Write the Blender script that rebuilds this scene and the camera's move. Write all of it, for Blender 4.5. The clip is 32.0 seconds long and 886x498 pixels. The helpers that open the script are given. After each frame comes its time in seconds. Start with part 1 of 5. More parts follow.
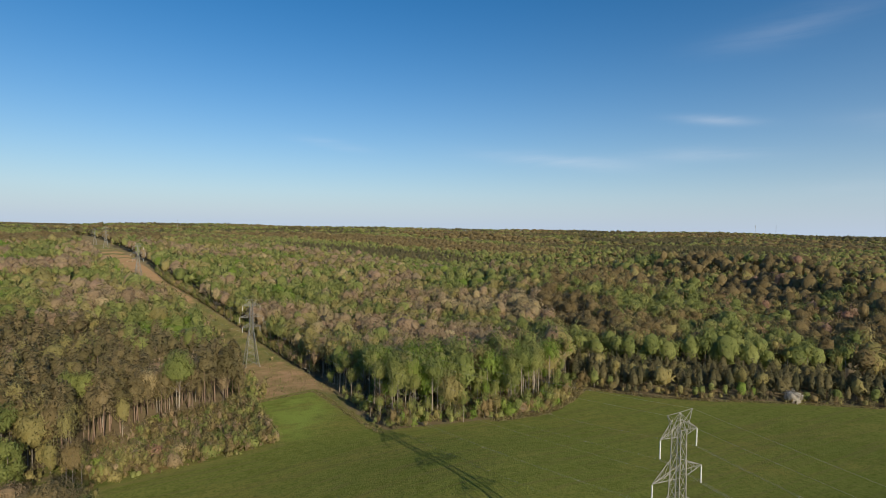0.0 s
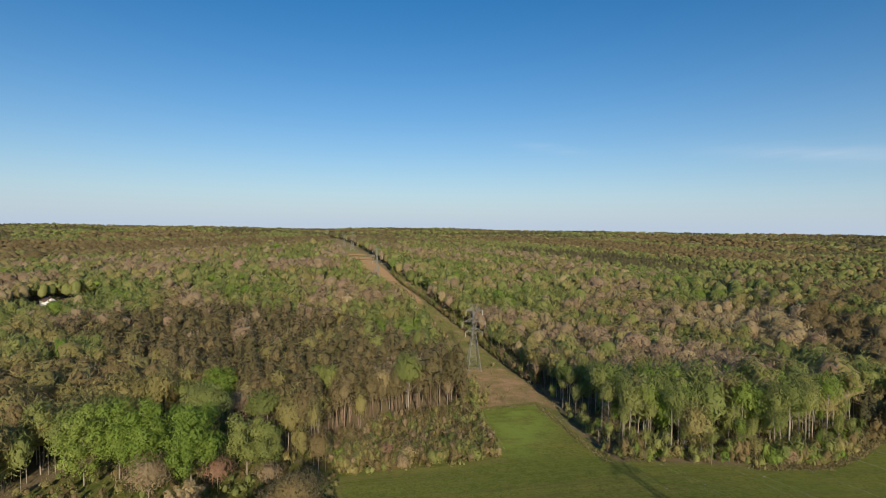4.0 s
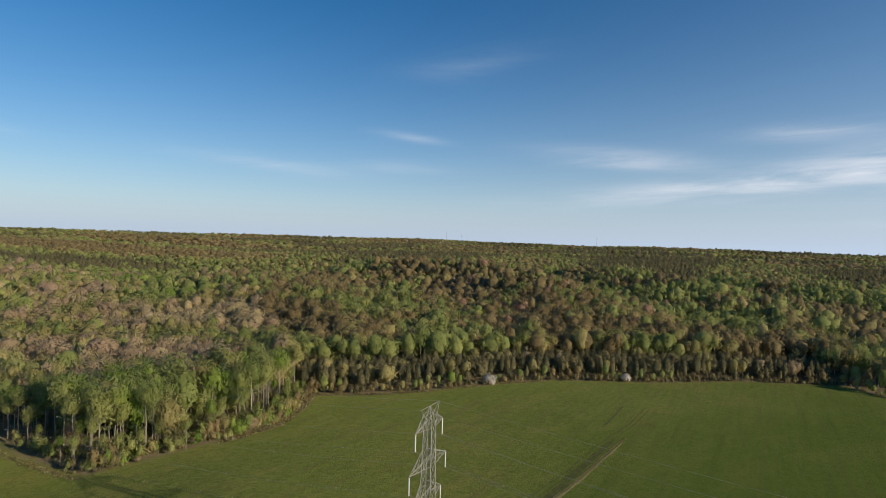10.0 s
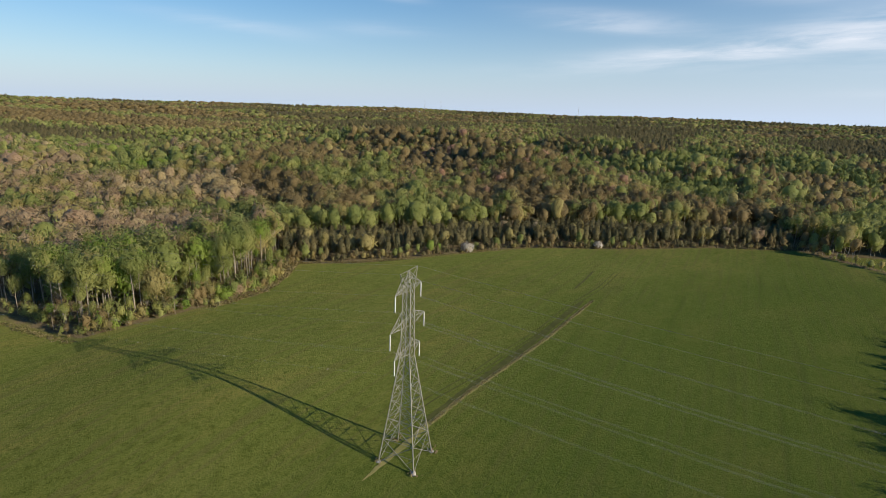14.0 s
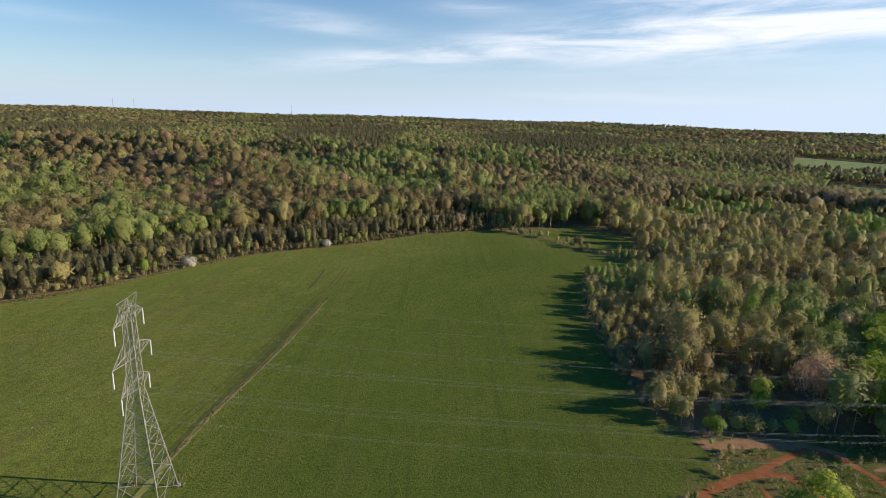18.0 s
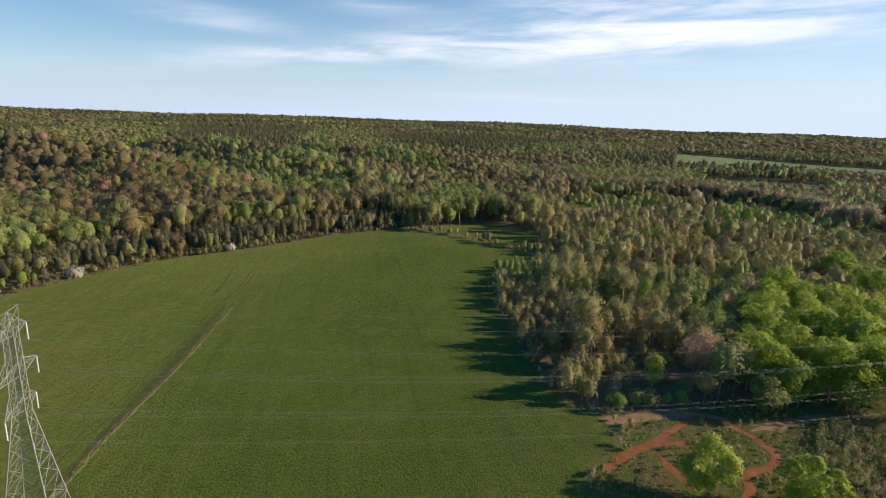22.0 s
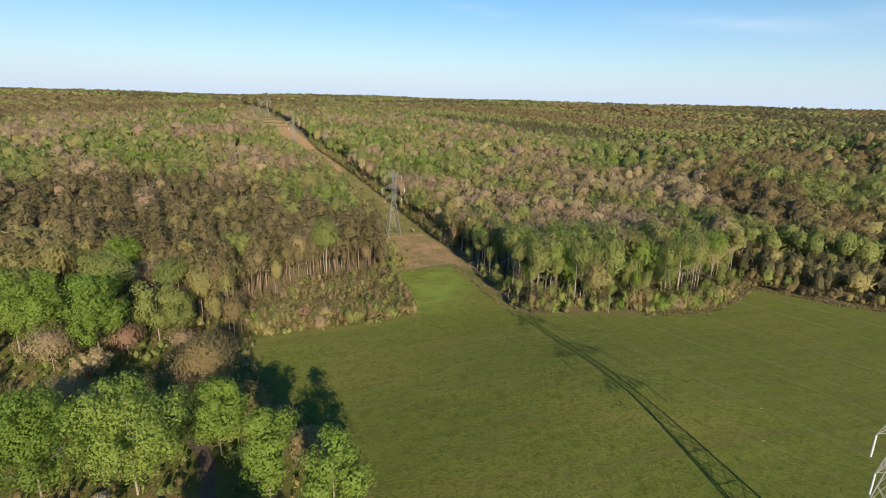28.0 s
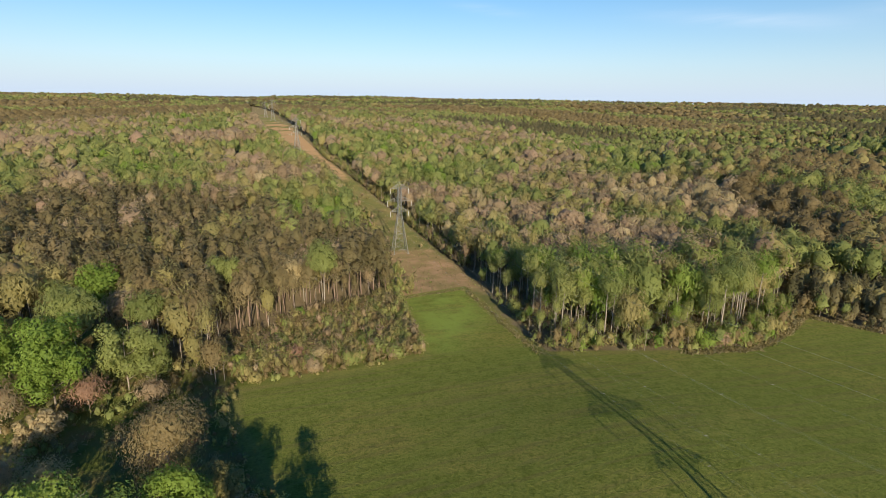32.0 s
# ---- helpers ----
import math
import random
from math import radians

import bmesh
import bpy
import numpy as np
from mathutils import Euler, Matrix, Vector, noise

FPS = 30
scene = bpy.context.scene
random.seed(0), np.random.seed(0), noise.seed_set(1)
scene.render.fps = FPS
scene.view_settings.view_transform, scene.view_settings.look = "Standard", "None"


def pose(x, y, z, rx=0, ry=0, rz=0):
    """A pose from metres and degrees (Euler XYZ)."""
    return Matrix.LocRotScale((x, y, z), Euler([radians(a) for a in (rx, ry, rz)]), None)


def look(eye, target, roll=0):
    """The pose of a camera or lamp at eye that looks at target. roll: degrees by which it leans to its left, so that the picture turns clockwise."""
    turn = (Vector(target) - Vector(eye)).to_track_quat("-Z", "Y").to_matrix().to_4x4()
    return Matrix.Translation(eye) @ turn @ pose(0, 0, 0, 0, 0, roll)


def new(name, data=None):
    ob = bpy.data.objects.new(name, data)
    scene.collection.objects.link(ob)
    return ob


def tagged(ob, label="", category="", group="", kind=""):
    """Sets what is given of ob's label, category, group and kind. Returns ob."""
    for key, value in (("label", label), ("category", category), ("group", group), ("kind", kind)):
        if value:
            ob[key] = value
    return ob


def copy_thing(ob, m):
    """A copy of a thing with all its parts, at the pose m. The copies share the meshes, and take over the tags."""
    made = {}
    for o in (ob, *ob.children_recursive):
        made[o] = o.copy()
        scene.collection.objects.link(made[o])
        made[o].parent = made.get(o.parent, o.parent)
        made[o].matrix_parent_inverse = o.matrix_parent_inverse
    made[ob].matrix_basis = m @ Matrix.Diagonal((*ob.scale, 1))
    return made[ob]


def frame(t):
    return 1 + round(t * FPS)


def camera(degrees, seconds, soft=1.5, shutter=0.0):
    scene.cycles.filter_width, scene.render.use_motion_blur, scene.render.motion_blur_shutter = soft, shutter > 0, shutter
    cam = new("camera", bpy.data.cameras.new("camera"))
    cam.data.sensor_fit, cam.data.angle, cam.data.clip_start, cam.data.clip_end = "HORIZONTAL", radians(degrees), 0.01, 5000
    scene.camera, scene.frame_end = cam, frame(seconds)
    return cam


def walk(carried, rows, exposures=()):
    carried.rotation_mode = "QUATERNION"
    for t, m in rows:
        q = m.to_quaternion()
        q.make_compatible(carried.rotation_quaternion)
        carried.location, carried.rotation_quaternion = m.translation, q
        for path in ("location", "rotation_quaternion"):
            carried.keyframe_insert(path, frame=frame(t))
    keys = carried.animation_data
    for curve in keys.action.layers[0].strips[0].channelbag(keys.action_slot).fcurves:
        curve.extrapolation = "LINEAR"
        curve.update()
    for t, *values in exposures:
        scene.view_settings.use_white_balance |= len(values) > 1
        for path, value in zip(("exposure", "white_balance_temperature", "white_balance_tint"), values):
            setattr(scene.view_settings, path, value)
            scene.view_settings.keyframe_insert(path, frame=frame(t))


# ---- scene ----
cam = camera(76.98, 32.0, soft=0.9)
PATH = [
    (0, pose(-1.20, -0.03, 71.61, 87.465, -0.999, 0.044)),
    (0.5, pose(-1.80, 4.41, 72.02, 87.577, -0.935, 2.615)),
    (1, pose(-2.94, 7.32, 72.99, 87.618, -0.817, 5.564)),
    (1.5, pose(-4.06, 9.48, 73.52, 87.674, -0.737, 10.002)),
    (2, pose(-6.34, 13.55, 73.13, 87.610, -0.739, 16.041)),
    (2.5, pose(-7.43, 15.29, 72.58, 87.597, -0.730, 19.441)),
    (4.5, pose(-6.86, 11.06, 72.31, 87.550, -0.759, 22.129)),
    (5, pose(-6.86, 9.75, 72.78, 87.589, -0.800, 18.053)),
    (5.5, pose(-6.47, 8.67, 72.62, 87.770, -0.909, 11.354)),
    (6, pose(-6.33, 7.78, 72.00, 87.988, -1.075, 1.761)),
    (6.5, pose(-6.34, 7.00, 71.53, 88.261, -1.316, -6.896)),
    (7, pose(-6.87, 6.04, 71.70, 88.398, -1.490, -16.014)),
    (7.5, pose(-7.53, 4.71, 71.82, 88.540, -1.602, -21.285)),
    (8, pose(-8.05, 4.00, 71.87, 88.577, -1.671, -22.851)),
    (8.5, pose(-8.26, 3.63, 71.84, 88.607, -1.718, -24.887)),
    (9, pose(-8.49, 3.34, 71.84, 88.646, -1.749, -27.256)),
    (9.5, pose(-8.77, 2.98, 71.88, 88.685, -1.800, -28.353)),
    (10, pose(-8.89, 2.88, 71.88, 88.715, -1.852, -29.008)),
    (10.5, pose(-9.06, 2.75, 71.84, 88.668, -1.906, -29.380)),
    (11, pose(-9.09, 2.60, 71.76, 88.261, -1.952, -29.628)),
    (11.5, pose(-9.16, 2.39, 71.73, 86.840, -1.955, -29.798)),
    (12, pose(-9.20, 2.37, 71.58, 84.392, -1.954, -29.919)),
    (12.5, pose(-9.27, 2.15, 71.52, 81.768, -1.970, -30.028)),
    (13, pose(-9.39, 1.90, 71.45, 79.163, -1.961, -30.109)),
    (13.5, pose(-8.99, 2.14, 71.36, 76.495, -1.969, -30.103)),
    (15.5, pose(-9.61, 1.75, 71.57, 76.006, -2.027, -40.177)),
    (16, pose(-10.38, 1.41, 71.68, 76.135, -2.007, -44.759)),
    (16.5, pose(-10.69, 0.68, 72.08, 76.107, -1.978, -46.671)),
    (17, pose(-11.28, -0.25, 72.38, 76.246, -1.923, -49.874)),
    (17.5, pose(-11.91, -1.70, 73.27, 76.324, -1.835, -54.518)),
    (18, pose(-12.61, -1.89, 73.87, 76.373, -1.816, -59.204)),
    (18.5, pose(-12.97, -1.96, 74.17, 76.493, -1.812, -62.269)),
    (19, pose(-13.30, -1.96, 74.19, 76.583, -1.806, -64.174)),
    (19.5, pose(-13.47, -1.86, 74.14, 76.574, -1.849, -65.298)),
    (20, pose(-13.60, -2.10, 73.99, 76.623, -1.893, -65.978)),
    (20.5, pose(-13.85, -2.19, 73.72, 76.651, -1.895, -67.318)),
    (21, pose(-14.07, -2.17, 73.49, 76.691, -1.893, -67.996)),
    (21.5, pose(-14.16, -2.21, 73.35, 76.699, -1.924, -68.525)),
    (22, pose(-14.18, -2.13, 73.38, 76.663, -1.975, -68.628)),
    (22.5, pose(-13.74, -1.42, 73.19, 76.601, -2.080, -66.025)),
    (23, pose(-12.56, -0.63, 73.05, 76.479, -2.249, -59.795)),
    (23.5, pose(-11.31, 1.38, 71.84, 76.249, -2.455, -48.758)),
    (24, pose(-9.48, 4.07, 70.69, 75.856, -2.484, -34.257)),
    (24.5, pose(-8.13, 5.60, 70.21, 75.391, -2.310, -17.873)),
    (25, pose(-4.95, 10.11, 69.15, 74.867, -1.954, -1.098)),
    (25.5, pose(-4.37, 12.02, 69.05, 74.506, -1.652, 9.500)),
    (26, pose(-4.12, 12.35, 69.36, 74.444, -1.538, 12.162)),
    (26.5, pose(-3.97, 12.53, 69.26, 74.471, -1.501, 13.058)),
    (28.5, pose(-4.52, 18.61, 69.21, 74.488, -1.383, 14.852)),
    (29, pose(-4.94, 21.15, 69.34, 74.478, -1.264, 15.069)),
    (29.5, pose(-5.78, 23.93, 69.64, 74.432, -1.177, 15.112)),
    (30, pose(-6.50, 26.83, 69.93, 74.474, -1.120, 15.229)),
    (30.5, pose(-7.55, 30.14, 70.31, 74.448, -1.073, 15.288)),
    (31, pose(-8.73, 33.52, 70.74, 74.487, -1.009, 15.339)),
    (31.5, pose(-10.06, 37.04, 71.12, 74.456, -0.926, 15.343)),
    (32, pose(-11.22, 40.60, 71.47, 74.462, -0.860, 15.406)),
]

EXPOSURES = [(0.0, -0.05), (6.5, -0.05), (9.0, -0.06), (11.0, -0.06), (13.5, 0.10), (16.0, 0.22), (19.0, 0.29), (22.5, 0.29), (24.5, 0.30), (26.0, 0.34), (32.0, 0.34)]
walk(cam, PATH, EXPOSURES)

# ---- sky and sun ----
SUN_AZ, SUN_EL = radians(150.0), radians(19.5)  # clockwise from +y
world = bpy.data.worlds.new("sky")
scene.world = world
world.use_nodes = True
wn, wl = world.node_tree.nodes, world.node_tree.links
wn.clear()


def node(tree, kind, **values):
    n = tree.nodes.new(kind)
    for k, v in values.items():
        if k in n.inputs.keys():
            n.inputs[k].default_value = v
    return n


def math_node(tree, op, a, b=None, c=None, clamp=False):
    n = tree.nodes.new("ShaderNodeMath")
    n.operation, n.use_clamp = op, clamp
    for i, v in enumerate((a, b, c)):
        if v is None:
            continue
        if isinstance(v, (int, float)):
            n.inputs[i].default_value = v
        else:
            tree.links.new(v, n.inputs[i])
    return n.outputs[0]


def smooth(tree, v, lo, hi):
    n = tree.nodes.new("ShaderNodeMapRange")
    n.interpolation_type = "SMOOTHSTEP"
    n.inputs["From Min"].default_value, n.inputs["From Max"].default_value = lo, hi
    tree.links.new(v, n.inputs["Value"])
    return n.outputs["Result"]


def mix_rgb(tree, fac, a, b, blend="MIX"):
    n = tree.nodes.new("ShaderNodeMix")
    n.data_type, n.blend_type = "RGBA", blend
    for sock, v in ((n.inputs[0], fac), (n.inputs[6], a), (n.inputs[7], b)):
        if isinstance(v, (int, float)):
            sock.default_value = v
        elif isinstance(v, tuple):
            sock.default_value = (*v[:3], 1)
        else:
            tree.links.new(v, sock)
    return n.outputs[2]


WISPS = [  # bearing and height, half length and half thickness in degrees, lean, weight
    (11.5, 6.5, 7, 0.7, -0.08, 0.3), (25.5, 9.9, 3, 0.4, -0.1, 0.35), (25, 6.9, 5, 0.6, 0.0, 0.22), (47, 8.2, 7.5, 0.8, -0.08, 0.42),
    (62, 9.9, 4.5, 0.7, 0.0, 0.5), (54, 5.4, 13, 0.8, 0.09, 0.45), (91, 8.4, 13, 1.7, 0.02, 0.75), (75, 6.2, 12, 0.8, 0.02, 0.5),
    (47, 7.4, 6, 0.5, -0.07, 0.3), (31, 17, 6, 1.2, 0.15, 0.12), (-11.5, 7.8, 3, 0.4, -0.1, 0.2), (76, 2.0, 10, 0.5, 0.0, 0.3), (78, 10.2, 6, 0.8, -0.05, 0.35),
]


def build_sky():
    t = world.node_tree
    sky = wn.new("ShaderNodeTexSky")
    sky.sky_type, sky.sun_disc = "NISHITA", False
    sky.sun_elevation, sky.sun_rotation = SUN_EL, SUN_AZ
    sky.altitude, sky.air_density, sky.dust_density, sky.ozone_density = 200, 1.0, 0.35, 4.0
    co = wn.new("ShaderNodeTexCoord")
    sep = wn.new("ShaderNodeSeparateXYZ")
    wl.new(co.outputs["Generated"], sep.inputs[0])
    az = math_node(t, "ARCTAN2", sep.outputs[0], sep.outputs[1])
    el = math_node(t, "ARCSINE", sep.outputs[2])
    # thin cirrus: long streaks that tilt gently, thicker towards the east
    tilt = math_node(t, "SUBTRACT", el, math_node(t, "MULTIPLY", az, 0.035))
    com = wn.new("ShaderNodeCombineXYZ")
    wl.new(math_node(t, "MULTIPLY", az, 4.2), com.inputs[0])
    wl.new(math_node(t, "MULTIPLY", tilt, 32.0), com.inputs[1])
    wisps = node(t, "ShaderNodeTexNoise", Scale=1.0, Detail=7.0, Roughness=0.6, Distortion=0.35)
    wl.new(com.outputs[0], wisps.inputs["Vector"])
    cloud = None
    for a0, e0, long, thick, lean, weight in WISPS:
        dx = math_node(t, "SUBTRACT", az, radians(a0))
        dy = math_node(t, "SUBTRACT", math_node(t, "SUBTRACT", el, radians(e0)), math_node(t, "MULTIPLY", dx, lean))
        dx, dy = math_node(t, "DIVIDE", dx, radians(long)), math_node(t, "DIVIDE", dy, radians(thick))
        far = math_node(t, "ADD", math_node(t, "MULTIPLY", dx, dx), math_node(t, "MULTIPLY", dy, dy))
        puff = math_node(t, "MULTIPLY", math_node(t, "POWER", 2.718, math_node(t, "MULTIPLY", far, -1.0)), weight)
        cloud = puff if cloud is None else math_node(t, "ADD", cloud, puff)
    cloud = math_node(t, "MULTIPLY", cloud, smooth(t, wisps.outputs["Fac"], 0.2, 0.7))
    cloud = math_node(t, "MULTIPLY", cloud, 0.85)
    # the long bank that climbs and broadens eastwards
    ridge_el = math_node(t, "ADD", 0.066, math_node(t, "MULTIPLY", math_node(t, "SUBTRACT", az, 0.75), 0.115))
    girth = math_node(t, "ADD", 0.014, math_node(t, "MULTIPLY", smooth(t, az, 0.7, 1.9), 0.06))
    away = math_node(t, "DIVIDE", math_node(t, "SUBTRACT", el, ridge_el), girth)
    bell = math_node(t, "POWER", 2.718, math_node(t, "MULTIPLY", math_node(t, "MULTIPLY", away, away), -1.0))
    bank = math_node(t, "MULTIPLY", math_node(t, "MULTIPLY", bell, smooth(t, az, 0.5, 1.35)), smooth(t, wisps.outputs["Fac"], 0.30, 0.72))
    cloud = math_node(t, "ADD", cloud, math_node(t, "MULTIPLY", bank, 0.8), clamp=True)
    # soft milky air near the horizon
    up = math_node(t, "MAXIMUM", el, 0.0)
    veil = math_node(t, "MULTIPLY", math_node(t, "POWER", 2.718, math_node(t, "MULTIPLY", up, -8.5)), 0.85)
    veil = math_node(t, "ADD", veil, math_node(t, "MULTIPLY", math_node(t, "MULTIPLY", smooth(t, az, 0.3, 2.0), 0.34), math_node(t, "POWER", 2.718, math_node(t, "MULTIPLY", up, -3.0))), clamp=True)
    deep = wn.new("ShaderNodeHueSaturation")
    deep.inputs["Saturation"].default_value = 1.3
    wl.new(sky.outputs[0], deep.inputs["Color"])
    colour = mix_rgb(t, veil, deep.outputs[0], mix_rgb(t, smooth(t, az, 0.0, 2.0), (4.75, 5.85, 7.5), (5.5, 6.5, 7.9)))
    colour = mix_rgb(t, cloud, colour, (7.7, 8.0, 8.7))
    back = wn.new("ShaderNodeBackground")
    back.inputs["Strength"].default_value = 0.105
    wl.new(colour, back.inputs["Color"])
    out = wn.new("ShaderNodeOutputWorld")
    wl.new(back.outputs[0], out.inputs["Surface"])


build_sky()
sun = new("sun", bpy.data.lights.new("sun", "SUN"))
sun.data.energy, sun.data.angle, sun.data.color = 5.0, radians(0.53), (1.0, 0.85, 0.64)
sun_way = Vector((math.sin(SUN_AZ) * math.cos(SUN_EL), math.cos(SUN_AZ) * math.cos(SUN_EL), math.sin(SUN_EL)))
sun.matrix_world = look(sun_way * 300, (0, 0, 0))


# ---- materials ----
def material(name):
    m = bpy.data.materials.new(name)
    m.use_nodes = True
    t = m.node_tree
    return m, t, t.nodes["Principled BSDF"], t.nodes["Material Output"]


def attribute(t, name):
    n = t.nodes.new("ShaderNodeAttribute")
    n.attribute_name = name
    return n.outputs["Fac"]


def place_noise(t, scale, detail=3.0, rough=0.55, stretch=None):
    """Noise by world position, scale in cycles per metre."""
    g = t.nodes.new("ShaderNodeNewGeometry")
    v = g.outputs["Position"]
    if stretch:
        mp = t.nodes.new("ShaderNodeMapping")
        mp.vector_type = "TEXTURE"
        mp.inputs["Rotation"].default_value[2] = stretch[0]
        mp.inputs["Scale"].default_value = (1 / stretch[1], 1 / stretch[2], 1 / stretch[3] if len(stretch) > 3 else 1)
        t.links.new(v, mp.inputs["Vector"])
        v = mp.outputs[0]
    n = node(t, "ShaderNodeTexNoise", Scale=scale, Detail=detail, Roughness=rough)
    t.links.new(v, n.inputs["Vector"])
    return n.outputs["Fac"]


def ramp(t, fac, stops):
    n = t.nodes.new("ShaderNodeValToRGB")
    e = n.color_ramp.elements
    while len(e) < len(stops):
        e.new(0.5)
    for k, (p, c) in zip(e, stops):
        k.position, k.color = p, (*c, 1)
    t.links.new(fac, n.inputs[0])
    return n.outputs[0]


def foliage(name, stops, by_object, through_light=0.48, rough=0.6, sparse=0.43, calm=1.0):
    """Leaves: the hue runs along stops from plant to plant, with a smaller change from leaf to leaf."""
    m, t, p, out = material(name)
    if by_object:
        src = t.nodes.new("ShaderNodeObjectInfo").outputs["Random"]
    else:
        src = attribute(t, "tint")
    g = t.nodes.new("ShaderNodeNewGeometry")
    leaf = g.outputs["Random Per Island"]
    fac = math_node(t, "ADD", src, math_node(t, "MULTIPLY", math_node(t, "SUBTRACT", leaf, 0.5), 0.14), clamp=True)
    col = ramp(t, fac, stops)
    twig = place_noise(t, 1.9, 3.0, 0.7, stretch=(0.0, 1.0, 1.0, 0.4))
    bright = math_node(t, "ADD", math_node(t, "ADD", 1.06 - 0.4 * calm, math_node(t, "MULTIPLY", leaf, 0.2 * calm)), math_node(t, "MULTIPLY", twig, 0.6 * calm))
    hsv = t.nodes.new("ShaderNodeHueSaturation")
    t.links.new(col, hsv.inputs["Color"])
    t.links.new(bright, hsv.inputs["Value"])
    t.links.new(hsv.outputs[0], p.inputs["Base Color"])
    p.inputs["Roughness"].default_value = rough
    p.inputs["Diffuse Roughness"].default_value = 0.2
    p.inputs["Specular IOR Level"].default_value = 0.2
    tr = t.nodes.new("ShaderNodeBsdfTranslucent")
    t.links.new(hsv.outputs[0], tr.inputs["Color"])
    ms = t.nodes.new("ShaderNodeMixShader")
    ms.inputs[0].default_value = through_light
    t.links.new(p.outputs[0], ms.inputs[1])
    t.links.new(tr.outputs[0], ms.inputs[2])
    # gaps between the leaves of a spray
    gaps = smooth(t, place_noise(t, 1.7, 2.0, 0.6), sparse, sparse + 0.03)
    clear = t.nodes.new("ShaderNodeBsdfTransparent")
    cut = t.nodes.new("ShaderNodeMixShader")
    t.links.new(gaps, cut.inputs[0])
    t.links.new(clear.outputs[0], cut.inputs[1])
    t.links.new(ms.outputs[0], cut.inputs[2])
    t.links.new(cut.outputs[0], out.inputs["Surface"])
    return m


HUES = {
    "leafy": [(0.0, (0.228, 0.266, 0.081)), (0.5, (0.294, 0.328, 0.104)), (1.0, (0.361, 0.375, 0.130))],
    "bright": [(0.0, (0.19, 0.280, 0.050)), (0.6, (0.245, 0.335, 0.065)), (1.0, (0.31, 0.375, 0.09))],
    "olive": [(0.0, (0.290, 0.264, 0.101)), (0.5, (0.366, 0.325, 0.128)), (1.0, (0.437, 0.380, 0.157))],
    "budding": [(0.0, (0.332, 0.245, 0.150)), (0.4, (0.408, 0.312, 0.187)), (0.75, (0.446, 0.353, 0.209)), (1.0, (0.423, 0.302, 0.201))],
    "pale": [(0.0, (0.418, 0.342, 0.176)), (0.6, (0.484, 0.399, 0.211)), (1.0, (0.522, 0.423, 0.242))],
    "pine": [(0.0, (0.192, 0.168, 0.078)), (0.6, (0.245, 0.206, 0.10)), (1.0, (0.305, 0.245, 0.125))],
    "lime": [(0.0, (0.30, 0.38, 0.05)), (0.6, (0.36, 0.43, 0.06)), (1.0, (0.42, 0.46, 0.085))],
    "fir": [(0.0, (0.145, 0.140, 0.068)), (0.6, (0.20, 0.178, 0.088)), (1.0, (0.25, 0.218, 0.104))],
    "dusky": [(0.0, (0.217, 0.169, 0.079)), (0.5, (0.277, 0.217, 0.101)), (1.0, (0.332, 0.261, 0.123))],
    "rosy": [(0.0, (0.40, 0.255, 0.165)), (0.5, (0.455, 0.285, 0.19)), (1.0, (0.49, 0.34, 0.22))],
    "blossom": [(0.0, (0.62, 0.58, 0.50)), (0.5, (0.74, 0.70, 0.62)), (1.0, (0.68, 0.60, 0.56))],
}
LEAF = {k: foliage(k + "_leaves", v, True) for k, v in HUES.items()}
WOODLAND = {k: foliage(k + "_woodland", v, False, 0.48, sparse=0.39, calm=0.8) for k, v in HUES.items()}


def simple(name, dark, light, scale=2.0, rough=0.8, metal=0.0, bump=0.0):
    m, t, p, out = material(name)
    co = t.nodes.new("ShaderNodeTexCoord")
    n = node(t, "ShaderNodeTexNoise", Scale=scale, Detail=5.0, Roughness=0.6)
    t.links.new(co.outputs["Object"], n.inputs["Vector"])
    t.links.new(ramp(t, n.outputs["Fac"], [(0.3, dark), (0.7, light)]), p.inputs["Base Color"])
    p.inputs["Roughness"].default_value, p.inputs["Metallic"].default_value = rough, metal
    p.inputs["Specular IOR Level"].default_value = 0.05 if rough > 0.85 else 0.4
    if bump:
        b = node(t, "ShaderNodeBump", Strength=bump, Distance=0.05)
        t.links.new(n.outputs["Fac"], b.inputs["Height"])
        t.links.new(b.outputs[0], p.inputs["Normal"])
    return m


BARK = simple("grey_bark", (0.25, 0.205, 0.16), (0.43, 0.37, 0.30), 1.5, 0.9, 0, 0.6)
PALE_BARK = simple("pale_bark", (0.24, 0.205, 0.16), (0.42, 0.37, 0.30), 0.8, 0.85, 0, 0.4)
PINE_BARK = simple("pine_bark", (0.20, 0.14, 0.10), (0.33, 0.24, 0.18), 1.5, 0.9, 0, 0.6)
STEEL = simple("galvanised_steel", (0.27, 0.265, 0.235), (0.41, 0.40, 0.35), 0.8, 0.5, 0.3)
GLAZE = simple("pale_insulator_glaze", (0.62, 0.62, 0.60), (0.78, 0.78, 0.76), 3.0, 0.3)
CONDUCTOR = simple("aluminium_conductor", (0.36, 0.36, 0.35), (0.46, 0.46, 0.45), 0.5, 0.45, 0.5)
CLAY = simple("red_clay", (0.20, 0.075, 0.03), (0.33, 0.135, 0.06), 0.35, 0.95, 0, 0.5)
GRAVEL = simple("grey_brown_gravel", (0.11, 0.078, 0.06), (0.18, 0.13, 0.10), 1.2, 0.95, 0, 0.6)
DRY_VERGE = simple("dry_verge", (0.20, 0.20, 0.06), (0.33, 0.29, 0.12), 0.3, 0.95, 0, 0.6)
